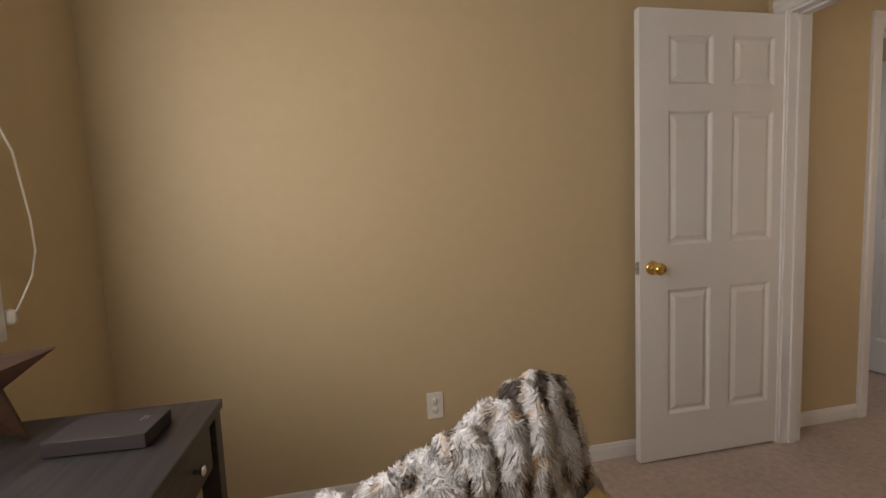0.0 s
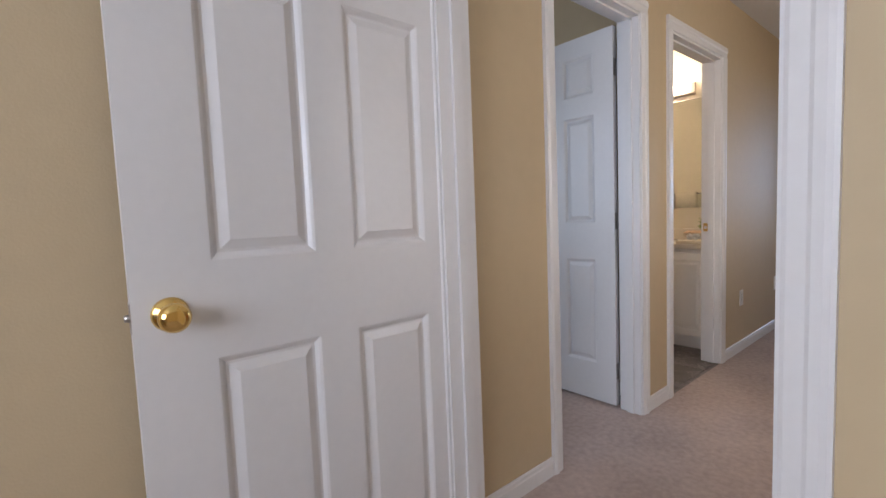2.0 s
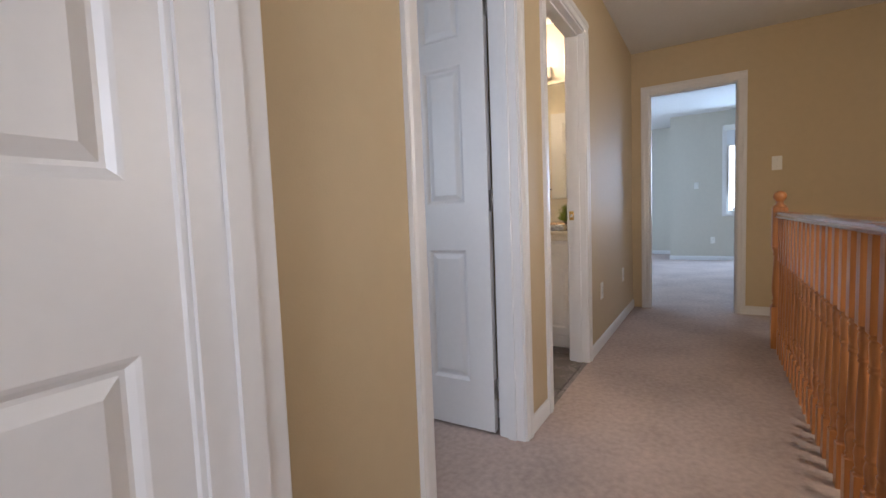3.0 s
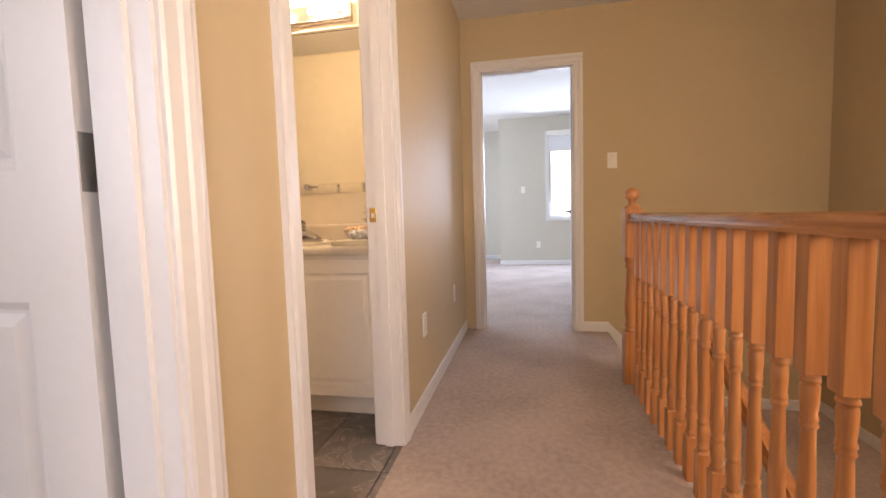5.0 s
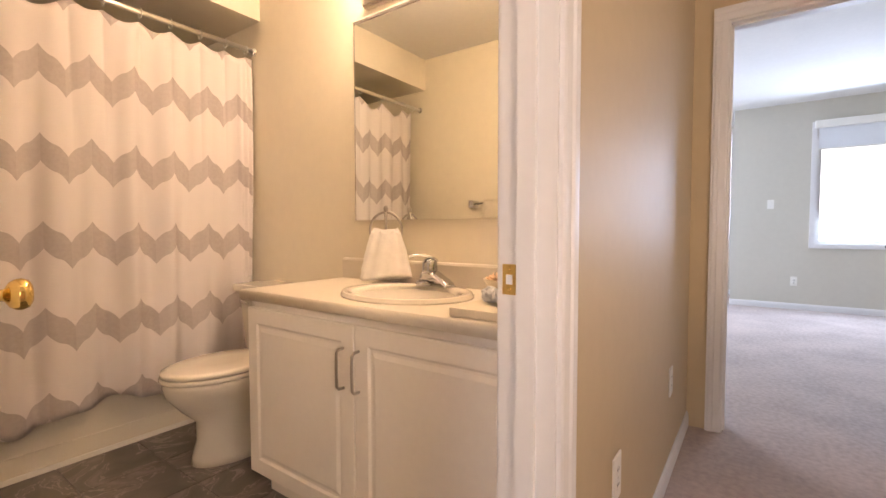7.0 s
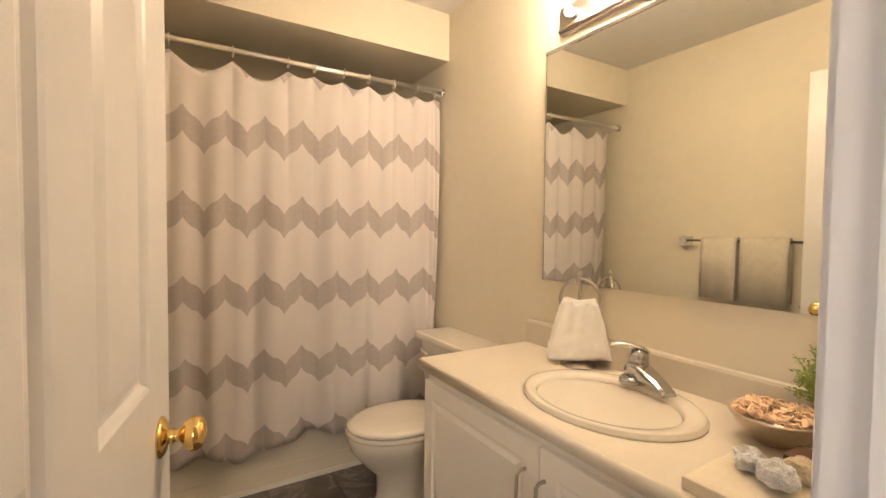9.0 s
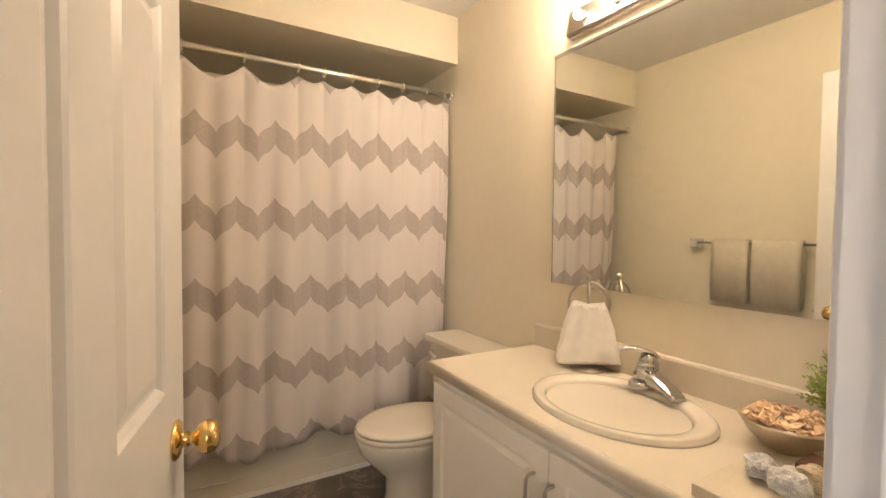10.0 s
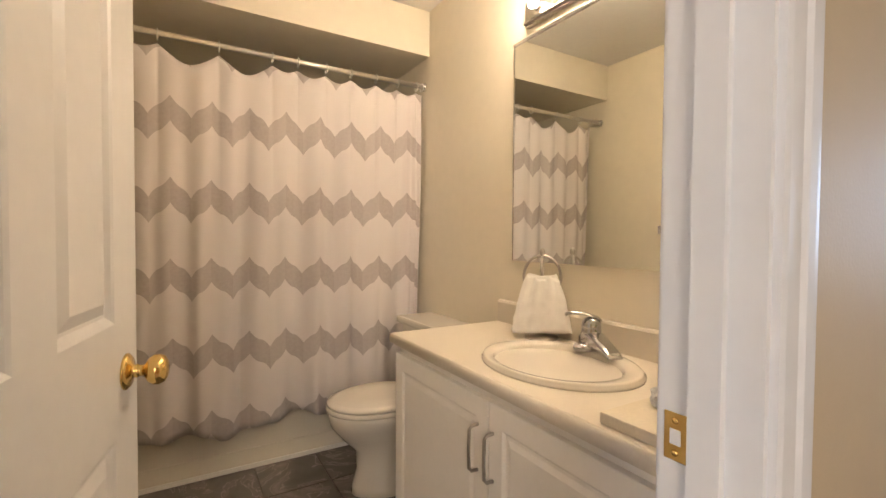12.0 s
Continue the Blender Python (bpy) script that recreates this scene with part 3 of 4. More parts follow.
# ---- stairwell ----
def steps():
    for x0, x1, z in ((1.5, 1.78, -0.18), (1.78, 2.06, -0.36), (XW[1], 1.5, 0.0)):
        bm = boxm(x0, -2.55, z - 0.19, x1 + (0.02 if z < 0 else 0), -1.2, z, 0.012)
        solid("stair_step", bm, CARPET, "carpeted stair tread below the railing", "stair", "structure")
    for y0, y1, z in ((-1.345, -1.1, -0.183), (-1.59, -1.345, -0.367)):
        solid("stair_step", boxm(4.0, y0 - 0.02, z - 0.19, 5.0, y1, z, 0.012), CARPET, "carpeted stair tread going down from the hall", "stair", "structure")
    solid("stair_landing", boxm(2.06, -2.55, -0.74, 5.0, -1.2, -0.55, 0.012), CARPET, "carpeted landing below the railing", "stair", "structure")
    for a in (("y", -2.55, -1.70, 5.0, -1, -0.55), ("x", 2.06, 4.98, -2.55, 1, -0.55)):
        baseboard(*a)
    # raking skirt board on the wall beside the steps
    line = [(-1.1, 0.075), (-1.1, -0.12), (-1.70, -0.56), (-1.70, -0.475), (-1.62, -0.44)]
    bm = loft(bmesh.new(), [[(x, y, z) for y, z in line] for x in (4.988, 5.0)], smooth=False)
    solid("skirt_board", bm, TRIM, "white raking skirt board beside the stairs", "baseboard", "structure")


steps()


def baluster_mesh():
    """Square block at head and foot, turned shaft with beads between."""
    bm = bmesh.new()
    sq = 0.0205
    box(bm, -sq, -sq, 0.0, sq, sq, 0.155, 0.002)
    box(bm, -sq, -sq, 0.602, sq, sq, 0.872, 0.002)
    prof = [(0.0205, 0.15), (0.019, 0.156), (0.0145, 0.16), (0.0185, 0.166), (0.0185, 0.171), (0.0145, 0.176), (0.0175, 0.2), (0.0195, 0.222), (0.0165, 0.24),
            (0.0145, 0.245), (0.0185, 0.251), (0.0185, 0.256), (0.0145, 0.261), (0.018, 0.285), (0.0175, 0.32), (0.015, 0.4), (0.013, 0.478), (0.0125, 0.489),
            (0.0165, 0.495), (0.0165, 0.5), (0.0135, 0.504), (0.0165, 0.509), (0.0165, 0.514), (0.014, 0.519), (0.0165, 0.55), (0.0165, 0.576),
            (0.0135, 0.581), (0.018, 0.586), (0.018, 0.591), (0.0145, 0.595), (0.02, 0.603)]
    lathe(bm, prof, 14)
    return bm


def railing():
    root = thing("stair_railing", "honey oak stair railing with turned balusters on carpet", "railing")
    y, x0, x1 = -1.045, 0.8, 3.91
    prof = [(-0.030, 0.872), (0.030, 0.872), (0.031, 0.882), (0.026, 0.888), (0.029, 0.897), (0.027, 0.906), (0.016, 0.913), (-0.016, 0.913), (-0.027, 0.906), (-0.029, 0.897), (-0.026, 0.888), (-0.031, 0.882)]
    bm = loft(bmesh.new(), [[(x, y + a, z) for a, z in prof] for x in (x0, x1)], smooth=False)
    part("handrail", bm, OAKX, root)
    me = None
    k = 0
    x = 3.79
    while x > 0.85:
        if me is None:
            ob = part("baluster", baluster_mesh(), OAK, root)
            me = ob.data
        else:
            ob = new("baluster", me)
            ob.parent = root
        ob.matrix_basis = pose(x, y, 0, 0, 0, 0)
        x -= 0.104
    bm = bmesh.new()
    s = 0.041
    box(bm, -s, -s, 0.0, s, s, 0.28, 0.004)
    box(bm, -s, -s, 0.68, s, s, 0.935, 0.006)
    lathe(bm, [(0.04, 0.28), (0.036, 0.295), (0.028, 0.305), (0.037, 0.318), (0.029, 0.33), (0.036, 0.37), (0.038, 0.41), (0.03, 0.56), (0.028, 0.62), (0.036, 0.63), (0.029, 0.642), (0.037, 0.66), (0.04, 0.68)], 20)
    nw = part("newel_post", bm, OAK, root, "oak newel post with a ball finial")
    nw.matrix_basis = pose(3.95, y, 0)
    ball = [(0.04, 0.93), (0.039, 0.945), (0.024, 0.955), (0.019, 0.965), (0.02, 0.972)]
    ball += [(0.037 * math.sin(a), 1.008 - 0.037 * math.cos(a)) for a in [0.55 + 0.26 * i for i in range(10)]] + [(0, 1.045)]
    fin = part("finial", lathe(bmesh.new(), ball, 20), OAK, nw)
    return root


railing()


def lower_rail():
    root = thing("lower_handrail", "honey oak raking handrail of the lower stair flight", "railing")
    a, c = Vector((3.72, -1.33, 0.36)), Vector((2.75, -1.33, -0.14))
    prof = [(-0.028, -0.03), (0.028, -0.03), (0.03, 0.0), (0.018, 0.028), (-0.018, 0.028), (-0.03, 0.0)]
    part("handrail", loft(bmesh.new(), [[(p.x, p.y + u, p.z + w) for u, w in prof] for p in (a, c)], smooth=False), OAKX, root)
    for p, h0 in ((a, -0.56), (c, -0.56)):
        bm = boxm(-0.04, -0.04, h0, 0.04, 0.04, p.z + 0.02, 0.005)
        ob = part("post", bm, OAK, root)
        ob.matrix_basis = pose(p.x, p.y, 0)
    return root


lower_rail()

# ---- wall plates ----
wall_plate("light_switch", "white toggle switch plate on the tan wall", "light switch", on_wall((XW[0], -1.072, 1.25), (-1, 0, 0)))
wall_plate("light_switch", "white switch plate beside the doorway", "light switch", on_wall((5.0, -1.13, 1.303), (-1, 0, 0)))
for x in (3.56, 4.43):
    wall_plate("wall_outlet", "white outlet low on the hall wall", "outlet", on_wall((x, 0.0, 0.395), (0, -1, 0)), outlet=True)
wall_plate("wall_outlet", "white duplex outlet low on the tan wall", "outlet", on_wall((-1.035, 0.0, 0.371), (0, -1, 0)), outlet=True)
wall_plate("wall_outlet", "white outlet low on the far bedroom wall", "outlet", on_wall((9.6, -0.68, 0.36), (-1, 0, 0)), outlet=True)
wall_plate("light_switch", "white switch plate on the far bedroom wall", "light switch", on_wall((9.6, -0.42, 1.35), (-1, 0, 0)))


def strike():
    root = thing("strike_plate", "brass strike plate on the white door jamb", "strike plate", m=on_wall((3.135, 0.088, 0.935), (-1, 0, 0)))
    part("plate", boxm(-0.0135, -0.028, 0.0, 0.0135, 0.028, 0.002, 0.0008), BRASS, root)
    part("latch_hole", boxm(-0.006, -0.009, 0.0015, 0.007, 0.009, 0.0027), TRIM, root)
    for y in (-0.019, 0.019):
        part("screw", lathe(bmesh.new(), [(0, 0.002), (0.004, 0.002), (0.003, 0.0032), (0, 0.0032)], 12, Matrix.Translation((0, y, 0))), BRASS, root)


strike()

# ---- windows ----
window("window_bedroom", "y", -2.3, -0.55, 0.98, 2.1, -2.25, 0.12, 1)
window("window_study", "y", 0.9, 2.2, 0.9, 2.1, 0.0, 0.12, 1)
window("window_master", "y", -1.7, -0.87, 0.84, 2.3, 9.6, 0.12, -1, 0)
window("window_master_side", "x", 7.3, 9.5, 0.8, 2.3, 2.5, 0.12, -1)
# Unseen window, added only to go with the stair fill light
window("added_window_stairs", "x", 1.1, 2.3, 0.9, 2.1, -2.55, 0.12, 1)
# the south backdrop stands behind the added stair window
for nm, bx in (("backdrop_east", (11.6, -3, -0.5, 11.62, -0.2, 4)), ("backdrop_north", (6, 3.6, -0.5, 10.5, 3.62, 4)), ("backdrop_west", (-3.4, -3.2, -0.5, -3.38, 0.2, 4)), ("added_backdrop_south", (0.2, -3.6, -0.5, 3.3, -3.58, 4))):
    solid(nm, boxm(*bx), OUTSIDE, "bright white overcast daylight outside", "backdrop", "structure")


def roller_shade():
    root = thing("roller_shade", "white roller shade half lowered over the window", "window shade")
    part("shade_cloth", boxm(9.575, -1.69, 2.02, 9.578, -0.88, 2.3), SHADE, root)
    part("valance", boxm(9.535, -1.73, 2.27, 9.585, -0.84, 2.36, 0.006), PLASTIC, root)
    part("hem_bar", boxm(9.569, -1.69, 2.0, 9.584, -0.88, 2.02, 0.003), PLASTIC, root)


roller_shade()


def drape():
    pts = [(i / 40.0) for i in range(41)]
    bm = bmesh.new()
    rows = []
    for z in (2.3, 1.6, 0.9, 0.4, 0.02):
        w = 0.45 + (0.18 if z < 0.5 else 0.0)
        rows.append([(10.55 + 0.03 * math.sin(u * 34), 0.62 + u * w, z) for u in pts])
    loft(bm, rows, closed=False, cap=False)
    ob = solid("window_drape", bm, DRAPE, "dark grey gathered drape hanging to the carpet", "curtain")
    mod = ob.modifiers.new("thickness", "SOLIDIFY")
    mod.thickness = 0.004


drape()


# ---- bedroom ----
def blind_cord():
    root = thing("blind_cord", "white beaded blind cord with a tensioner on the wall", "blind cord")
    pts = [(-2.215, -0.47 + 0.02 * math.sin(t * 2.2), 2.05 - t * 0.24) for t in [0.2 * i for i in range(12)]]
    pts += [(-2.214, -0.425, 1.42), (-2.214, -0.39, 1.24), (-2.214, -0.386, 1.15), (-2.214, -0.41, 1.08), (-2.216, -0.45, 1.03), (-2.222, -0.47, 0.995)]
    part("cord", tube(bmesh.new(), pts, 0.003, 8), PLASTIC, root)
    part("tensioner", boxm(-2.25, -0.489, 0.96, -2.222, -0.462, 1.002, 0.011), PLASTIC, root)


blind_cord()


def desk():
    root = thing("desk", "charcoal stained wooden desk under the window", "desk")
    x0, x1, y0, y1 = -2.23, -1.695, -1.85, -0.615
    part("desktop", boxm(x0, y0, 0.725, x1, y1, 0.75, 0.004), DESK, root)
    part("apron", boxm(x0 + 0.03, y1 - 0.04, 0.6, x1 - 0.03, y1 - 0.015, 0.725), DESK, root)
    part("apron", boxm(x0 + 0.03, y0 + 0.015, 0.6, x1 - 0.03, y0 + 0.04, 0.725), DESK, root)
    n = 2
    for k in range(n):
        a, c = y0 + 0.06 + k * 0.56, y0 + 0.06 + k * 0.56 + 0.54
        d = part("drawer", boxm(x1 - 0.035, a, 0.605, x1 - 0.012, c, 0.72, 0.003), DESK, root)
        for e in (0.12, 0.42):
            part("drawer_knob", lathe(bmesh.new(), [(0, 0), (0.006, 0), (0.005, 0.01), (0.011, 0.016), (0.011, 0.022), (0, 0.026)], 14, Matrix.Translation((x1 - 0.012, a + e, 0.665)) @ Matrix.Rotation(math.pi / 2, 4, "Y")), CHROME, d, "small chrome knob")
    for x in (x0 + 0.005, x1 - 0.05):
        for y in (y0 + 0.01, y1 - 0.055):
            part("leg", boxm(x, y, 0.0, x + 0.045, y + 0.045, 0.726, 0.003), DESK, root)


desk()


def boxed_book():
    root = thing("book", "grey-brown cloth bound book lying on the desk", "book", m=pose(-1.872, -0.783, 0.752, 0, 0, -3))
    part("cover", boxm(-0.097, -0.058, 0.0, 0.097, 0.058, 0.031, 0.002), BOOK, root)
    part("title_mark", boxm(0.055, 0.008, 0.031, 0.058, 0.034, 0.0317), BOOKMARK, root)
    part("title_mark", boxm(0.064, 0.012, 0.031, 0.066, 0.03, 0.0317), BOOKMARK, root)


boxed_book()


def star():
    bm = bmesh.new()
    n = 5
    rim, front, back = [], None, None
    for k in range(2 * n):
        a = math.pi / 2 + math.pi * k / n
        r = 0.17 if k % 2 == 0 else 0.068
        rim.append((r * math.cos(a), r * math.sin(a)))
    f = [bm.verts.new((x, -0.012, z)) for x, z in rim]
    b = [bm.verts.new((x, 0.012, z)) for x, z in rim]
    cf, cb = bm.verts.new((0, -0.035, 0)), bm.verts.new((0, 0.02, 0))
    for k in range(2 * n):
        j = (k + 1) % (2 * n)
        bm.faces.new((f[k], f[j], cf))
        bm.faces.new((b[j], b[k], cb))
        bm.faces.new((f[k], b[k], b[j], f[j]))
    ob = solid("wooden_star", bm, STARWOOD, "brown rustic wooden star ornament standing on the desk", "ornament")
    ob.matrix_world = pose(-2.16, -0.75, 0.888, -6, 0, 24)


star()


def chair():
    root = thing("armchair", "tan upholstered tub chair under a fur throw", "armchair", m=pose(-1.15, -0.95, 0, 0, 0, 8))
    part("seat", boxm(-0.3, -0.27, 0.27, 0.22, 0.25, 0.44, 0.05), TANFABRIC, root)
    bm = bmesh.new()
    rings = []
    for k in range(15):
        a = math.radians(-115 + 230 * k / 14) + math.radians(-65)
        h = 0.5 + 0.22 * max(0, math.cos(math.radians(-115 + 230 * k / 14))) ** 1.5
        c, s = math.cos(a), math.sin(a)
        rings.append([(r * c, r * s, z) for r, z in ((0.25, 0.25), (0.31, 0.25), (0.32, h - 0.04), (0.285, h), (0.25, h - 0.04))])
    loft(bm, rings)
    part("backrest", bm, TANFABRIC, root)
    for x in (-0.24, 0.18):
        for y in (-0.2, 0.2):
            part("leg", lathe(bmesh.new(), [(0.014, 0.0), (0.024, 0.28)], 12, Matrix.Translation((x, y, 0))), STARWOOD, root)


chair()


def throw():
    """A pelt draped over the chair's back: a lumpy body and thousands of short tufts."""
    rnd = random.Random(5)
    ridge = [(-1.50, -1.02, 0.665), (-1.42, -1.06, 0.70), (-1.33, -1.09, 0.735), (-1.24, -1.10, 0.785), (-1.16, -1.10, 0.83), (-1.09, -1.10, 0.87), (-1.035, -1.09, 0.905), (-0.975, -1.07, 0.88), (-0.93, -1.05, 0.81), (-0.905, -1.03, 0.70)]
    bm = bmesh.new()
    rings = []
    cuts = 6
    for q in range((len(ridge) - 1) * cuts + 1):
        i, f = min(q // cuts, len(ridge) - 2), q / cuts
        f -= i
        x, y, z = (a + (b - a) * f for a, b in zip(ridge[i], ridge[i + 1]))
        ring = []
        for k in range(40):
            u = k / 39 - 0.5
            p = Vector((x, y + u * 0.22 * (1.0 if abs(u) < 0.3 else 0.9), z - (abs(u) * 2) ** 2.2 * (0.30 if u < 0 else 0.22)))
            # plump rolls of pelt with creases between, and smaller locks on them
            roll = abs(math.sin(q * math.pi / 5.2 + u * 5 + 2.2 * noise.noise(p * 7))) ** 0.6
            lock = noise.noise(p * 34 + Vector((2, 5, 1)))
            out = Vector((0.25 * (i - 4.5) / 4.5, u * 1.6, 1)).normalized()
            ring.append(p + out * (0.034 * (roll - 0.6) + 0.016 * lock) + Vector((0.014 * noise.noise(p * 20), 0, 0)))
        rings.append(ring)
    loft(bm, rings, closed=False, cap=False)
    bm.normal_update()
    if sum(f.normal.z for f in bm.faces) < 0:
        bmesh.ops.reverse_faces(bm, faces=bm.faces[:])
        bm.normal_update()
    lay = bm.verts.layers.float_color.new("tint")

    def tint(p):
        n = noise.noise(p * 17 + Vector((3, 1, 7)))
        m = noise.noise(Vector((p.x * 46, p.y * 12, p.z * 14)) + Vector((8, 2, 4)))
        if n > 0.5 or m > 0.4:
            c = (0.12, 0.1, 0.09)
        elif n > 0.42:
            c = (0.36, 0.25, 0.16)
        elif m > 0.2:
            c = (0.46, 0.41, 0.36)
        elif n < -0.42:
            c = (0.62, 0.5, 0.38)
        else:
            c = (0.68, 0.68, 0.69)
        j = rnd.uniform(0.8, 1.1)
        return (c[0] * j, c[1] * j, c[2] * j, 1)

    base = list(bm.faces)
    for f in base:
        for v in f.verts:
            v[lay] = tint(v.co)
    tufts = []
    for f in base:
        area = f.calc_area()
        vs = [v.co.copy() for v in f.verts]
        for _ in range(max(2, int(area * 64000))):
            a, b2 = rnd.random(), rnd.random()
            p = vs[0].lerp(vs[1], a).lerp(vs[3].lerp(vs[2], a), b2) if len(vs) == 4 else vs[0].lerp(vs[1], a).lerp(vs[2], b2)
            tufts.append((p, f.normal.copy()))
    for p, n in tufts:
        clump = Vector((noise.noise(p * 30), noise.noise(p * 30 + Vector((9, 0, 0))), -0.35 + 0.6 * noise.noise(p * 30 + Vector((0, 9, 0)))))
        d = (n * 0.8 + clump * 1.3 + Vector((rnd.uniform(-.3, .3), rnd.uniform(-.3, .3), rnd.uniform(-.3, .3)))).normalized()
        L = rnd.uniform(0.006, 0.016)
        s = d.orthogonal().normalized() * 0.0021
        t2 = d.cross(s)
        c = tint(p)
        v0, v1, v2 = bm.verts.new(p + s), bm.verts.new(p - s * 0.5 + t2 * 0.87), bm.verts.new(p - s * 0.5 - t2 * 0.87)
        v3 = bm.verts.new(p + d * L - Vector((0, 0, L * 0.3)))
        for v in (v0, v1, v2, v3):
            v[lay] = c
        for tri in ((v0, v1, v3), (v1, v2, v3), (v2, v0, v3)):
            bm.faces.new(tri).smooth = True
    me = bpy.data.meshes.new("fur_throw")
    bm.to_mesh(me)
    bm.free()
    me.materials.append(FUR)
    tagged(new("fur_throw", me), "white and brown striped fur throw over an armchair", "throw")


throw()


# ---- bathroom ----
def tub():
    root = thing("bathtub", "almond bathtub with a plain apron behind the curtain", "bathtub")
    y0 = 2.17
    bm = boxm(2.345, y0, -0.01, 3.855, y0 + 0.09, 0.39, 0.012)
    part("apron", bm, TUB, root)
    # raised border on the apron
    for b in ((2.44, 0.09, 3.76, 0.098), (2.44, 0.3, 3.76, 0.308), (2.44, 0.09, 2.448, 0.308), (3.752, 0.09, 3.76, 0.308)):
        part("apron_moulding", boxm(b[0], y0 - 0.004, b[1], b[2], y0 + 0.002, b[3]), TUB, root)
    part("rim", boxm(2.345, y0 + 0.09, 0.35, 3.855, 2.855, 0.39, 0.01), TUB, root)
    part("caulk_strip", boxm(2.345, y0 - 0.006, -0.008, 3.855, y0 + 0.002, 0.018, 0.002), PLASTIC, root, "white caulk strip at the floor")


tub()


def shower():
    root = thing("shower_curtain_rod", "chrome shower curtain rod between the bathroom walls", "curtain rod")
    z, y = 2.03, 2.055
    part("rod", tube(bmesh.new(), [(2.345, y, z), (3.1, y, z - 0.004), (3.855, y, z)], 0.0125, 14), SATIN, root)
    for x, s in ((2.34, 1), (3.86, -1)):
        part("end_flange", lathe(bmesh.new(), [(0, 0), (0.024, 0), (0.024, 0.006), (0.015, 0.02), (0, 0.02)], 18, Matrix.Translation((x, y, z)) @ Matrix.Rotation(s * math.pi / 2, 4, "Y")), CHROME, root)
    cur = thing("shower_curtain", "white shower curtain with grey chevron bands, drawn closed", "shower curtain")
    x0, x1, n, rows = 2.44, 3.85, 300, 48
    hooks = [2.45, 2.565, 2.8, 3.03, 3.15, 3.29, 3.42, 3.56, 3.69, 3.805, 3.84]
    bm = bmesh.new()
    uvl = bm.loops.layers.uv.new("UVMap")
    grid = []
    for j in range(rows + 1):
        v = j / rows
        row = []
        for i in range(n + 1):
            u = i / n
            xb = x0 + (x1 - x0) * u
            k = max(0, min(len(hooks) - 2, sum(h <= xb for h in hooks) - 1))
            gap = hooks[k + 1] - hooks[k]
            w = min(1.0, max(0.0, (xb - hooks[k]) / gap))
            droop = math.sin(math.pi * w)
            sag = (0.012 + 1.1 * gap * gap) * droop * max(0, 1 - v * 6) ** 1.5
            pinch = (1 - droop) ** 2 * max(0, 1 - v * 2.2)
            soft = 0.016 * math.sin(u * 43 + 1.1 * math.sin(u * 8 + 0.5) + 0.5 * v) + 0.011 * math.sin(u * 71 + 2 * math.sin(u * 5) + 1.2 * v + 1)
            soft += 0.022 * noise.noise((u * 9, v * 1.6, 0)) + 0.006 * noise.noise((u * 30, v * 4, 3))
            tight = max(0.0, (u - 0.93) / 0.07)
            soft += 0.02 * tight * math.sin(u * 260)
            top, bot = 1.988, 0.222 + 0.022 * math.sin(u * 16) + 0.012 * math.sin(u * 37 + 1) + 0.03 * u
            zz = top - sag - (top - bot) * v
            yy = 2.05 + 0.05 * v + soft * (0.35 + 0.75 * min(1, v * 2.2)) + 0.018 * pinch
            row.append((bm.verts.new((xb + 0.006 * math.sin(u * 50) * v, yy, zz)), (u * 1.66 + 0.012 * noise.noise((u * 6, v * 3, 8)) + 0.12 * tight * (u - 0.93), zz - 0.237 + 0.3 * sag)))
        grid.append(row)
    for j in range(rows):
        for i in range(n):
            q = (grid[j][i], grid[j][i + 1], grid[j + 1][i + 1], grid[j + 1][i])
            f = bm.faces.new([c[0] for c in q])
            f.smooth = True
            for loop, c in zip(f.loops, q):
                loop[uvl].uv = c[1]
    me = bpy.data.meshes.new("cloth")
    bm.to_mesh(me)
    bm.free()
    me.materials.append(CURTAIN)
    cl = new("cloth", me)
    cl.parent = cur
    mod = cl.modifiers.new("thickness", "SOLIDIFY")
    mod.thickness = 0.002
    for x in hooks:
        pts = [(x, y + 0.019 * math.sin(a), z - 0.008 - 0.024 * math.cos(a)) for a in [i * 0.48 for i in range(14)]]
        part("curtain_ring", tube(bmesh.new(), pts, 0.0028, 6), PLASTIC, cur, "white plastic curtain ring")


shower()


def cab_door(root, y0, y1, z0, z1, hy):
    """A cabinet door facing -x with a shallow routed panel and a bar handle."""
    x = 3.352
    bm = bmesh.new()
    w = 0.055
    rings = []
    for d, e in ((0.0, 0.0), (0.0, 0.018), (0.003, 0.020), (w, 0.020), (w + 0.008, 0.014), (w + 0.016, 0.014), (w + 0.03, 0.019)):
        rings.append([bm.verts.new(p) for p in ((x - e, y0 + d, z0 + d), (x - e, y1 - d, z0 + d), (x - e, y1 - d, z1 - d), (x - e, y0 + d, z1 - d))])
    for a, c in zip(rings, rings[1:]):
        for k in range(4):
            bm.faces.new((a[k], a[(k + 1) % 4], c[(k + 1) % 4], c[k]))
    bm.faces.new(rings[-1])
    bm.faces.new(rings[0][::-1])
    d = part("cabinet_door", bm, CABINET, root)
    xs = x - 0.02
    pts = [(xs, hy, 0.66), (xs - 0.02, hy, 0.659), (xs - 0.028, hy, 0.65), (xs - 0.03, hy, 0.6), (xs - 0.028, hy, 0.545), (xs - 0.02, hy, 0.536), (xs, hy, 0.535)]
    part("handle", tube(bmesh.new(), pts, 0.0048, 10), NICKEL, d, "brushed nickel bar handle")


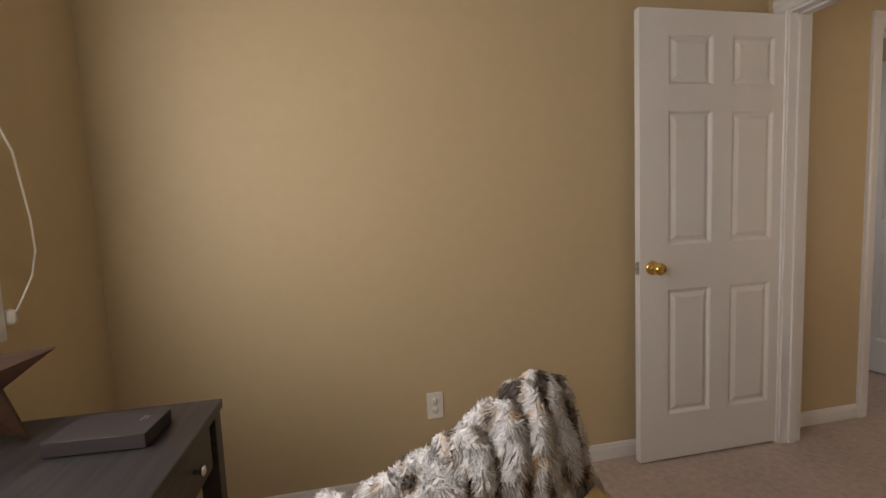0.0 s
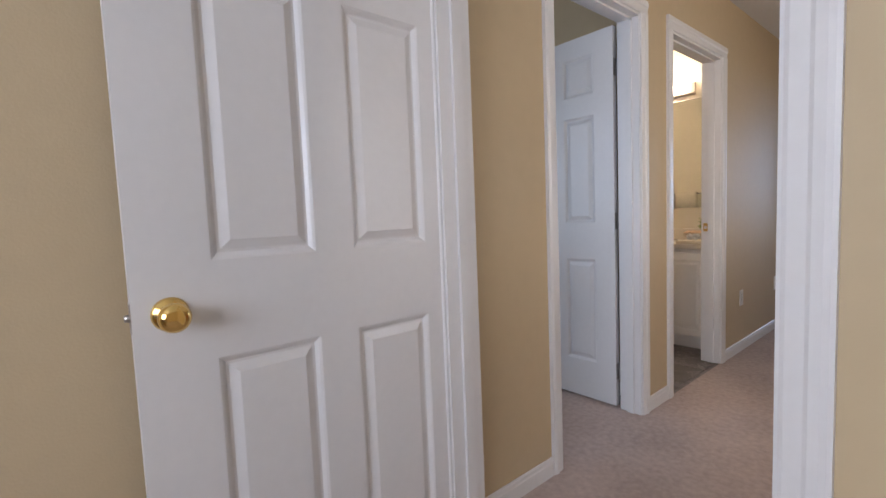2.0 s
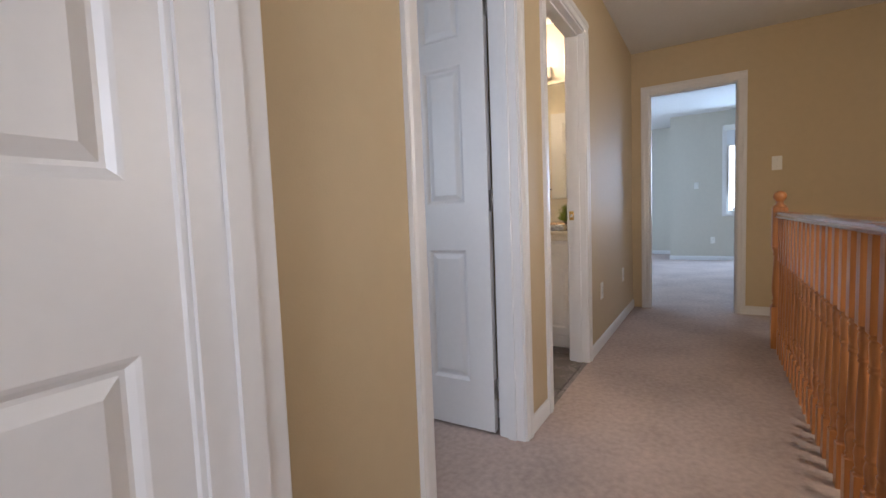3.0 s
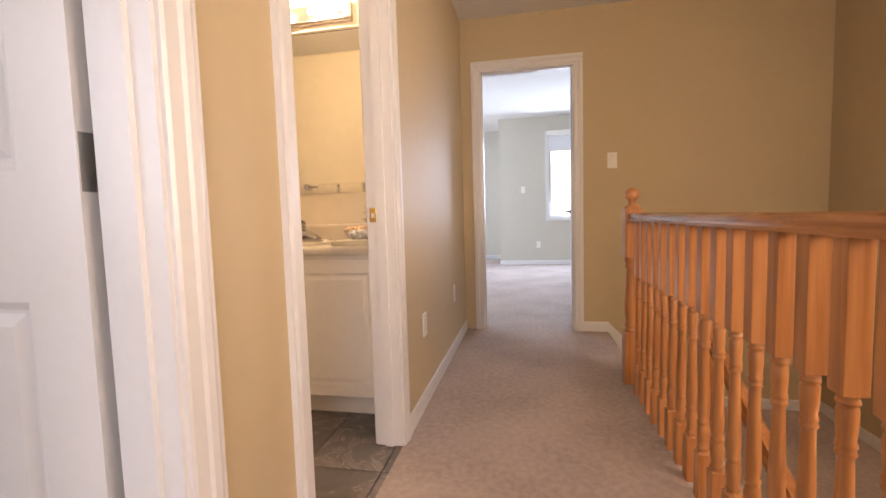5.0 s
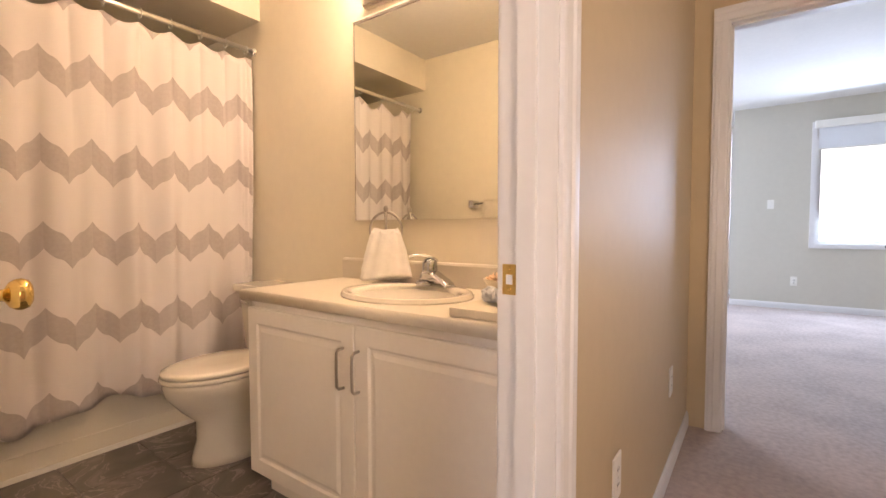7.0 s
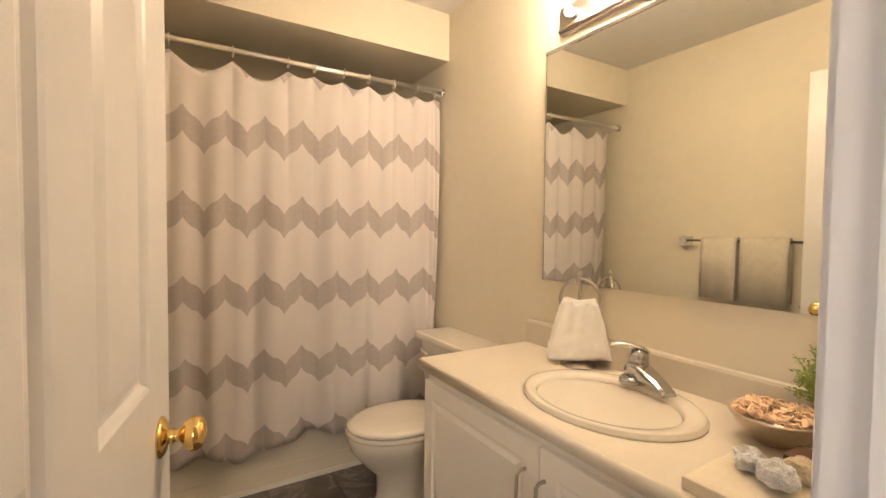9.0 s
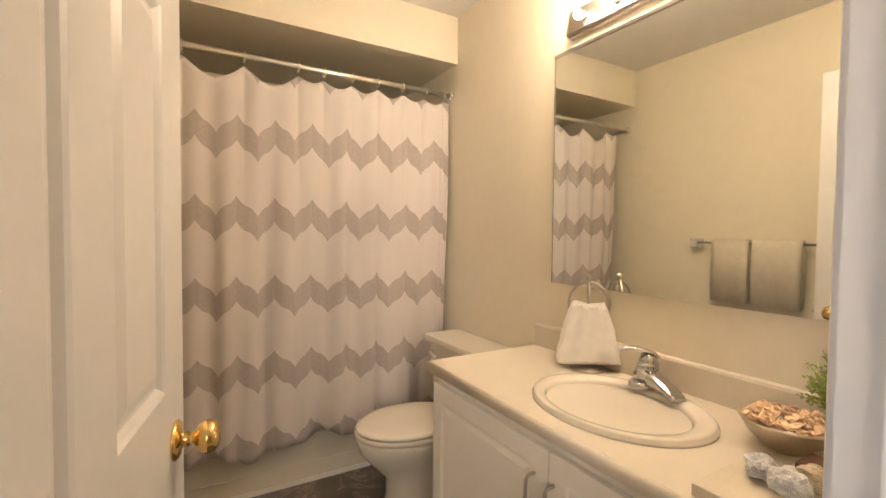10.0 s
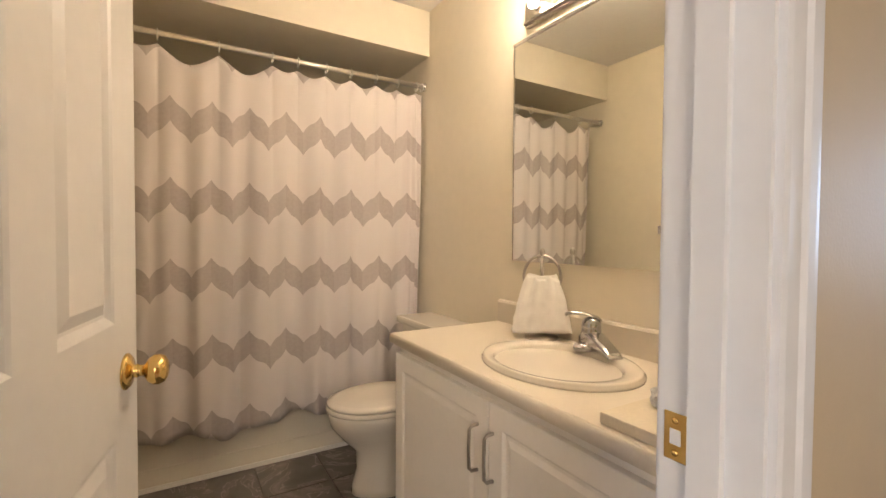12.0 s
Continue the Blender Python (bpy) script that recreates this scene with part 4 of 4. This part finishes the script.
def vanity():
    root = thing("vanity_cabinet", "white two-door bathroom vanity cabinet on the tiles", "cabinet")
    part("body", boxm(3.353, 0.135, 0.1, 3.858, 1.29, 0.64), CABINET, root)
    part("top_rail", boxm(3.353, 0.135, 0.64, 3.372, 1.29, 0.762), CABINET, root)
    part("side_panel", boxm(3.353, 1.274, 0.64, 3.858, 1.29, 0.762), CABINET, root)
    part("side_panel", boxm(3.353, 0.135, 0.64, 3.858, 0.151, 0.762), CABINET, root)
    part("toe_kick", boxm(3.41, 0.135, -0.009, 3.858, 1.275, 0.1), CABINET, root)
    cab_door(root, 0.713, 1.288, 0.105, 0.735, 0.758)
    cab_door(root, 0.137, 0.709, 0.105, 0.735, 0.69)


vanity()

BX, BY, BA, BB = 3.58, 0.712, 0.202, 0.25


def countertop():
    """Laminate top with an oval cut-out, rolled front edge and a backsplash."""
    root = thing("countertop", "cream laminate vanity countertop with a rolled front edge", "countertop")
    x0, x1, y0, y1, zt, zb = 3.322, 3.858, 0.128, 1.326, 0.8, 0.763
    bm = bmesh.new()
    n = 48
    inner, outer = [], []
    for k in range(n):
        a = 2 * math.pi * k / n
        c, s = math.cos(a), math.sin(a)
        inner.append((BX + (BA - 0.03) * c, BY + (BB - 0.03) * s))
        t = min(((x1 - BX) if c > 0 else (BX - x0 - 0.014)) / max(abs(c), 1e-6), ((y1 - BY) if s > 0 else (BY - y0)) / max(abs(s), 1e-6))
        outer.append((BX + t * c, BY + t * s))
    for cx, cy in ((x1, y1), (x0 + 0.014, y1), (x1, y0), (x0 + 0.014, y0)):
        k = min(range(n), key=lambda i: (outer[i][0] - cx) ** 2 + (outer[i][1] - cy) ** 2)
        outer[k] = (cx, cy)
    loft(bm, [[(x, y, zb) for x, y in inner], [(x, y, zt) for x, y in inner], [(x, y, zt) for x, y in outer], [(x, y, zb) for x, y in outer], [(x, y, zb) for x, y in inner]], cap=False, smooth=False)
    part("top", bm, LAMINATE, root)
    prof = [(x0 + 0.014, zt), (x0 + 0.006, zt - 0.002), (x0 + 0.001, zt - 0.008), (x0, zt - 0.016), (x0 + 0.001, zb + 0.004), (x0 + 0.006, zb), (x0 + 0.014, zb)]
    part("front_edge", loft(bmesh.new(), [[(x, y, z) for x, z in prof] for y in (y0, y1)]), LAMINATE, root)
    prof = [(3.84, 0.8), (3.838, 0.885), (3.842, 0.893), (3.858, 0.895), (3.858, 0.8)]
    part("backsplash", loft(bmesh.new(), [[(x, y, z) for x, z in prof] for y in (y0, y1)], smooth=False), LAMINATE, root)


countertop()


def basin():
    root = thing("sink_basin", "oval cream drop-in sink basin", "sink")
    prof = [(1.0, 0.0), (1.0, 0.006), (0.985, 0.008), (0.98, 0.013), (0.965, 0.0165), (0.93, 0.017), (0.82, 0.0145), (0.795, 0.01), (0.78, 0.0), (0.755, -0.03), (0.7, -0.075), (0.58, -0.115), (0.4, -0.134), (0.15, -0.139), (0.09, -0.14)]
    n = 48
    bm = bmesh.new()
    loft(bm, [[(BX - 0.018 * min(1, max(0, (1 - s) * 3)) + BA * s * math.cos(2 * math.pi * k / n), BY + BB * s * math.sin(2 * math.pi * k / n), 0.8 + z) for k in range(n)] for s, z in prof])
    part("bowl", bm, PORCELAIN, root)
    part("drain", lathe(bmesh.new(), [(0, -0.004), (0.022, -0.004), (0.022, 0.001), (0.012, 0.002), (0.0, 0.0005)], 20, Matrix.Translation((BX - 0.018, BY, 0.662))), CHROME, root, "chrome drain ring")


basin()


def faucet():
    root = thing("faucet", "chrome single-lever faucet behind the basin", "faucet", m=pose(3.756, 0.742, 0.814, 0, 0, -109))
    oval = [(0.034 * math.cos(a), 0.06 * math.sin(a)) for a in [2 * math.pi * k / 28 for k in range(28)]]
    part("base_plate", loft(bmesh.new(), [[(x * q, y * q, z) for x, y in oval] for q, z in ((0.96, 0.0), (1.0, 0.004), (1.0, 0.014), (0.93, 0.02), (0.6, 0.022))]), FAUCET, root)
    rings = []
    for x, w, z0, z1 in ((-0.034, 0.024, 0.016, 0.046), (-0.01, 0.03, 0.018, 0.062), (0.03, 0.03, 0.02, 0.056), (0.065, 0.027, 0.022, 0.044), (0.1, 0.025, 0.016, 0.032), (0.127, 0.024, 0.006, 0.02), (0.132, 0.023, 0.005, 0.013)):
        rings.append([(x, -w, z0), (x, w, z0), (x, w, z1 - 0.01), (x, w * 0.86, z1 - 0.003), (x, w * 0.55, z1), (x, -w * 0.55, z1), (x, -w * 0.86, z1 - 0.003), (x, -w, z1 - 0.01)])
    part("spout", loft(bmesh.new(), rings, smooth=False), FAUCET, root)
    part("body", lathe(bmesh.new(), [(0.0, 0.045), (0.03, 0.045), (0.031, 0.062), (0.029, 0.066), (0.03, 0.07), (0.029, 0.086), (0.022, 0.098), (0.01, 0.103), (0.0, 0.104)], 24), FAUCET, root)
    rings = []
    for x, w, z in ((-0.03, 0.012, 0.088), (-0.018, 0.02, 0.098), (0.0, 0.021, 0.104), (0.03, 0.016, 0.111), (0.058, 0.012, 0.113), (0.076, 0.011, 0.109), (0.082, 0.009, 0.105)):
        rings.append([(x, -w, z), (x, w, z), (x, w * 0.75, z + 0.008), (x, -w * 0.75, z + 0.008)])
    lv = part("lever", loft(bmesh.new(), rings), FAUCET, root)
    lv.matrix_basis = pose(0, 0, 0, 0, 0, -105)


faucet()


def mirror():
    root = thing("wall_mirror", "large frameless wall mirror above the vanity", "mirror")
    part("glass", boxm(3.852, 0.14, 1.07, 3.8585, 1.245, 1.962), MIRROR, root)
    part("top_channel", boxm(3.846, 0.14, 1.962, 3.859, 1.247, 1.972), CHROME, root, "bright metal channel along the mirror top")
    part("edge_strip", boxm(3.85, 1.245, 1.07, 3.859, 1.2475, 1.962), CHROME, root)


mirror()


def light_bar():
    root = thing("vanity_light", "nickel vanity light bar with lit globe bulbs", "light fixture")
    y0, y1 = 0.42, 1.165
    part("back_plate", boxm(3.835, y0, 2.005, 3.859, y1, 2.105, 0.004), NICKEL, root)
    part("trim_rail", tube(bmesh.new(), [(3.832, y0, 2.018), (3.832, y1, 2.018)], 0.006, 8), NICKEL, root)
    for k in range(5):
        y = y1 - 0.075 - k * 0.149
        s = part("socket", lathe(bmesh.new(), [(0, 0), (0.022, 0), (0.02, 0.008), (0.014, 0.014), (0, 0.014)], 16, Matrix.Translation((3.836, y, 2.06)) @ Matrix.Rotation(-math.pi / 2, 4, "Y")), CHROME, root)
        prof = [(0.0, 0.013), (0.009, 0.013)] + [(0.017 * math.sin(a), 0.03 - 0.017 * math.cos(a)) for a in [0.45 + 0.3 * i for i in range(9)]] + [(0, 0.047)]
        part("bulb", lathe(bmesh.new(), prof, 16, Matrix.Translation((3.836, y, 2.06)) @ Matrix.Rotation(-math.pi / 2, 4, "Y")), BULB, s, "lit clear globe bulb")
    for y in (1.0, 0.6):
        lamp("vanity_bulb_light", "POINT", 8.7, (1.0, 0.76, 0.5), Matrix.Translation((3.71, y, 2.13)), 0.05)


light_bar()


def toilet():
    root = thing("toilet", "white porcelain toilet with the lid closed", "toilet")
    cy = 1.7

    def oval(cx, ax, ay, z, n=28, back=0.0):
        return [(max(cx - ax, min(cx + ax, cx + ax * math.cos(2 * math.pi * k / n))), cy + ay * math.sin(2 * math.pi * k / n) * (1.0 + back * math.cos(2 * math.pi * k / n)), z) for k in range(n)]

    bm = loft(bmesh.new(), [oval(3.53, 0.225, 0.125, -0.01), oval(3.53, 0.22, 0.12, 0.03), oval(3.53, 0.2, 0.105, 0.1), oval(3.52, 0.195, 0.1, 0.19), oval(3.49, 0.225, 0.125, 0.25), oval(3.46, 0.25, 0.17, 0.32), oval(3.455, 0.255, 0.185, 0.365), oval(3.455, 0.25, 0.182, 0.385)])
    part("bowl", bm, PORCELAIN, root)
    part("seat", loft(bmesh.new(), [oval(3.445, 0.25, 0.186, 0.386), oval(3.445, 0.255, 0.19, 0.392), oval(3.445, 0.255, 0.19, 0.402), oval(3.445, 0.25, 0.186, 0.407)]), PORCELAIN, root)
    part("lid", loft(bmesh.new(), [oval(3.445, 0.247, 0.183, 0.41), oval(3.445, 0.252, 0.187, 0.416), oval(3.445, 0.248, 0.184, 0.426), oval(3.445, 0.22, 0.16, 0.432), oval(3.445, 0.1, 0.08, 0.434)]), PORCELAIN, root)
    rings = []
    for z, a, c in ((0.385, 0.075, 0.17), (0.42, 0.09, 0.205), (0.6, 0.1, 0.228), (0.71, 0.103, 0.235)):
        rings.append([(3.752 + sx * a, cy + sy * c, z) for sx, sy in ((-1, -0.8), (-0.75, -1), (0.9, -1), (1, -0.9), (1, 0.9), (0.9, 1), (-0.75, 1), (-1, 0.8))])
    part("tank", loft(bmesh.new(), rings, smooth=False), PORCELAIN, root)
    part("tank_lid", boxm(3.635, cy - 0.245, 0.71, 3.857, cy + 0.245, 0.748, 0.012), PORCELAIN, root)
    part("flush_lever", tube(bmesh.new(), [(3.652, cy + 0.17, 0.665), (3.636, cy + 0.17, 0.665), (3.63, cy + 0.12, 0.66), (3.63, cy + 0.09, 0.658)], 0.006, 8), CHROME, root)
    for y in (cy - 0.12, cy + 0.12):
        part("bolt_cap", lathe(bmesh.new(), [(0.014, 0.0), (0.012, 0.012), (0, 0.018)], 12, Matrix.Translation((3.56, y, 0.012))), PORCELAIN, root)


toilet()


def towel_stand():
    root = thing("towel_ring_stand", "nickel towel ring stand on the countertop", "towel stand", m=pose(3.775, 0.985, 0.8, 0, 0, 41))
    bm = lathe(bmesh.new(), [(0, 0), (0.06, 0), (0.06, 0.006), (0.012, 0.014), (0.006, 0.02), (0.006, 0.30), (0.009, 0.305), (0.011, 0.315), (0.007, 0.325), (0, 0.328)], 22)
    part("stand", bm, NICKEL, root)
    pts = [(0, 0.066 * math.sin(a), 0.225 + 0.075 * math.cos(a)) for a in [-2.2 + 0.22 * i for i in range(21)]]
    part("ring", tube(bmesh.new(), pts, 0.0055, 8), NICKEL, root)
    pts = [(0.042 * math.sin(a), 0, 0.225 + 0.072 * math.cos(a)) for a in [-1.32 + 0.22 * i for i in range(13)]]
    part("ring", tube(bmesh.new(), pts, 0.0045, 8), NICKEL, root)
    tw = thing("hand_towel", "white terry hand towel hung through the ring", "towel", m=pose(3.775, 0.985, 0.8, 0, 0, 41))
    bm = bmesh.new()
    rings = []
    n = 72
    for j in range(19):
        v = j / 18
        z = 0.228 - 0.2 * v
        w, d = 0.05 + 0.06 * v ** 0.75, 0.026 + 0.028 * v
        ring = []
        for a in [2 * math.pi * k / n for k in range(n)]:
            pleat = 0.0055 * math.sin(a * 9 + 2.2 * v) * (1 - 0.55 * v) + 0.004 * noise.noise((math.cos(a) * 2, math.sin(a) * 2, v * 6))
            ring.append(((d + pleat) * math.cos(a) - 0.004, (w + pleat) * math.sin(a), z + 0.01 * math.sin(a * 2 + 0.6) * v + (0.012 * math.cos(a * 5) - 0.014 * abs(math.cos(a)) if j == 0 else 0)))
        rings.append(ring)
    loft(bm, rings)
    part("towel", bm, TERRY, tw)
    part("towel_band", loft(bmesh.new(), [[(x * 1.03 - 0.0, y * 1.015, z) for x, y, z in rings[q]] for q in (14, 15)], cap=False), TERRY, tw)


towel_stand()


def bowl():
    root = thing("potpourri_bowl", "bronze bowl filled with dried petals and shells", "bowl", m=pose(3.706, 0.37, 0.8))
    prof = [(0.0, 0.0), (0.035, 0.0), (0.04, 0.004), (0.07, 0.03), (0.088, 0.06), (0.092, 0.066), (0.089, 0.067), (0.066, 0.034), (0.036, 0.01), (0.0, 0.008)]
    part("bowl", lathe(bmesh.new(), prof, 30), BOWL, root)
    rnd = random.Random(3)
    me = None
    pb = bmesh.new()
    loft(pb, [[(0.014 * math.cos(a) * s, 0.009 * math.sin(a) * s, z + 0.007 * math.cos(a) ** 2) for a in [2 * math.pi * k / 8 for k in range(8)]] for s, z in ((0.55, 0), (1, 0.003), (0.9, 0.005))])
    for k in range(110):
        if me is None:
            ob = part("petal", pb, CHIP, root)
            me = ob.data
        else:
            ob = new("petal", me)
            ob.parent = root
        r, a = 0.075 * math.sqrt(rnd.random()), rnd.uniform(0, 6.28)
        ob.matrix_basis = pose(r * math.cos(a), r * math.sin(a), 0.058 + rnd.uniform(0, 0.016) - r * 0.05, rnd.uniform(-50, 50), rnd.uniform(-50, 50), rnd.uniform(0, 360))


bowl()


def rock(name, label, mat, x, y, z, r, seed):
    bm = bmesh.new()
    bmesh.ops.create_icosphere(bm, subdivisions=3, radius=1)
    for v in bm.verts:
        n = noise.noise(v.co * 1.6 + Vector((seed, 0, 0))) * 0.3 + noise.noise(v.co * 5 + Vector((0, seed, 0))) * 0.16
        v.co = Vector((v.co.x * r * 1.15, v.co.y * r, v.co.z * r * 0.85)) * (1 + n)
    low = min(v.co.z for v in bm.verts)
    for v in bm.verts:
        v.co.z -= low
    ob = solid(name, bm, mat, label, "mineral", group="minerals on the tray")
    ob.matrix_world = pose(x, y, z, 0, 0, seed * 40)


def tray_and_plant():
    solid("stone_tray", boxm(3.35, 0.145, 0.8005, 3.56, 0.372, 0.824, 0.003), STONE, "pale stone slab on the countertop", "tray")
    rock("mineral_rock", "rough grey-blue geode on a stone slab", QUARTZ, 3.475, 0.318, 0.824, 0.025, 1)
    rock("mineral_rock", "rough grey-blue geode on a stone slab", QUARTZ, 3.445, 0.262, 0.824, 0.028, 2)
    rock("mineral_rock", "rough tan crystal rock on a stone slab", QUARTZ_TAN, 3.505, 0.25, 0.824, 0.026, 3)
    solid("wooden_box", boxm(3.575, 0.21, 0.8005, 3.65, 0.305, 0.835, 0.004), POT, "small dark brown box on the countertop", "box")
    root = thing("potted_plant", "small bushy green plant in a brown pot", "plant", m=pose(3.796, 0.29, 0.8))
    part("pot", lathe(bmesh.new(), [(0, 0), (0.027, 0), (0.033, 0.07), (0.036, 0.072), (0.036, 0.08), (0.03, 0.08), (0, 0.07)], 20), POT, root)
    rnd = random.Random(8)
    bm = bmesh.new()
    for k in range(130):
        a, e = rnd.uniform(0, 6.28), rnd.uniform(0.1, 1.5)
        d = Vector((math.cos(a) * math.cos(e), math.sin(a) * math.cos(e), math.sin(e)))
        L = rnd.uniform(0.065, 0.125)
        base, tip = Vector((0, 0, 0.075)), Vector((0, 0, 0.085)) + Vector((min(d.x, 0.4) * 0.95, d.y * 0.95, d.z * 1.15)) * L
        tube(bm, [base, (base + tip) / 2 + Vector((0, 0, 0.006)), tip], 0.0012, 4)
        for q in range(40):
            p = base.lerp(tip, 0.3 + 0.7 * rnd.random()) + Vector((rnd.uniform(-.008, .008), rnd.uniform(-.008, .008), rnd.uniform(-.006, .008)))
            o = Vector((rnd.uniform(-1, 1), rnd.uniform(-1, 1), rnd.uniform(-0.3, 1))).normalized()
            s = o.orthogonal().normalized()
            l = rnd.uniform(0.007, 0.013)
            vs = [bm.verts.new(c) for c in (p, p + o * l * 0.5 + s * l * 0.3, p + o * l, p + o * l * 0.5 - s * l * 0.3)]
            bm.faces.new(vs)
    part("foliage", bm, LEAF, root)


tray_and_plant()


def towel_bar():
    root = thing("towel_bar", "chrome towel bar on the cream bathroom wall", "towel bar")
    part("bar", tube(bmesh.new(), [(2.405, 0.845, 1.225), (2.405, 1.505, 1.225)], 0.008, 10), CHROME, root)
    for y in (0.845, 1.505):
        part("bracket", boxm(2.34, y - 0.022, 1.195, 2.42, y + 0.022, 1.25, 0.006), CHROME, root)
    for y0, y1 in ((1.195, 1.39), (0.945, 1.175)):
        prof = [(2.392, 0.9), (2.392, 1.2), (2.396, 1.233), (2.405, 1.238), (2.415, 1.233), (2.42, 1.2), (2.424, 0.885), (2.434, 0.885), (2.43, 1.2), (2.424, 1.24), (2.405, 1.248), (2.386, 1.24), (2.382, 1.2), (2.382, 0.9)]
        bm = loft(bmesh.new(), [[(x + 0.003 * math.sin(k * 1.7), y0 + (y1 - y0) * k / 8, z) for x, z in prof] for k in range(9)])
        solid("bath_towel", bm, TAUPE, "folded taupe towel over the towel bar", "towel", group="towels on the bar")


towel_bar()


# ---- slate tiles ----
def tiles():
    root = thing("floor_bath_tiles", "dark slate-look ceramic floor tiles", "floor", kind="structure")
    s, gap = 0.305, 0.004
    me = None
    bm = boxm(gap / 2, gap / 2, -0.012, s - gap / 2, s - gap / 2, -0.004, 0.0015)
    for i in range(5):
        for j in range(8):
            x, y = 2.345 + i * s, 2.165 - (j + 1) * s
            if me is None:
                ob = part("tile", bm, TILE, root)
                me = ob.data
            else:
                ob = new("tile", me)
                ob.parent = root
            ob.matrix_basis = pose(x, y, 0)


tiles()
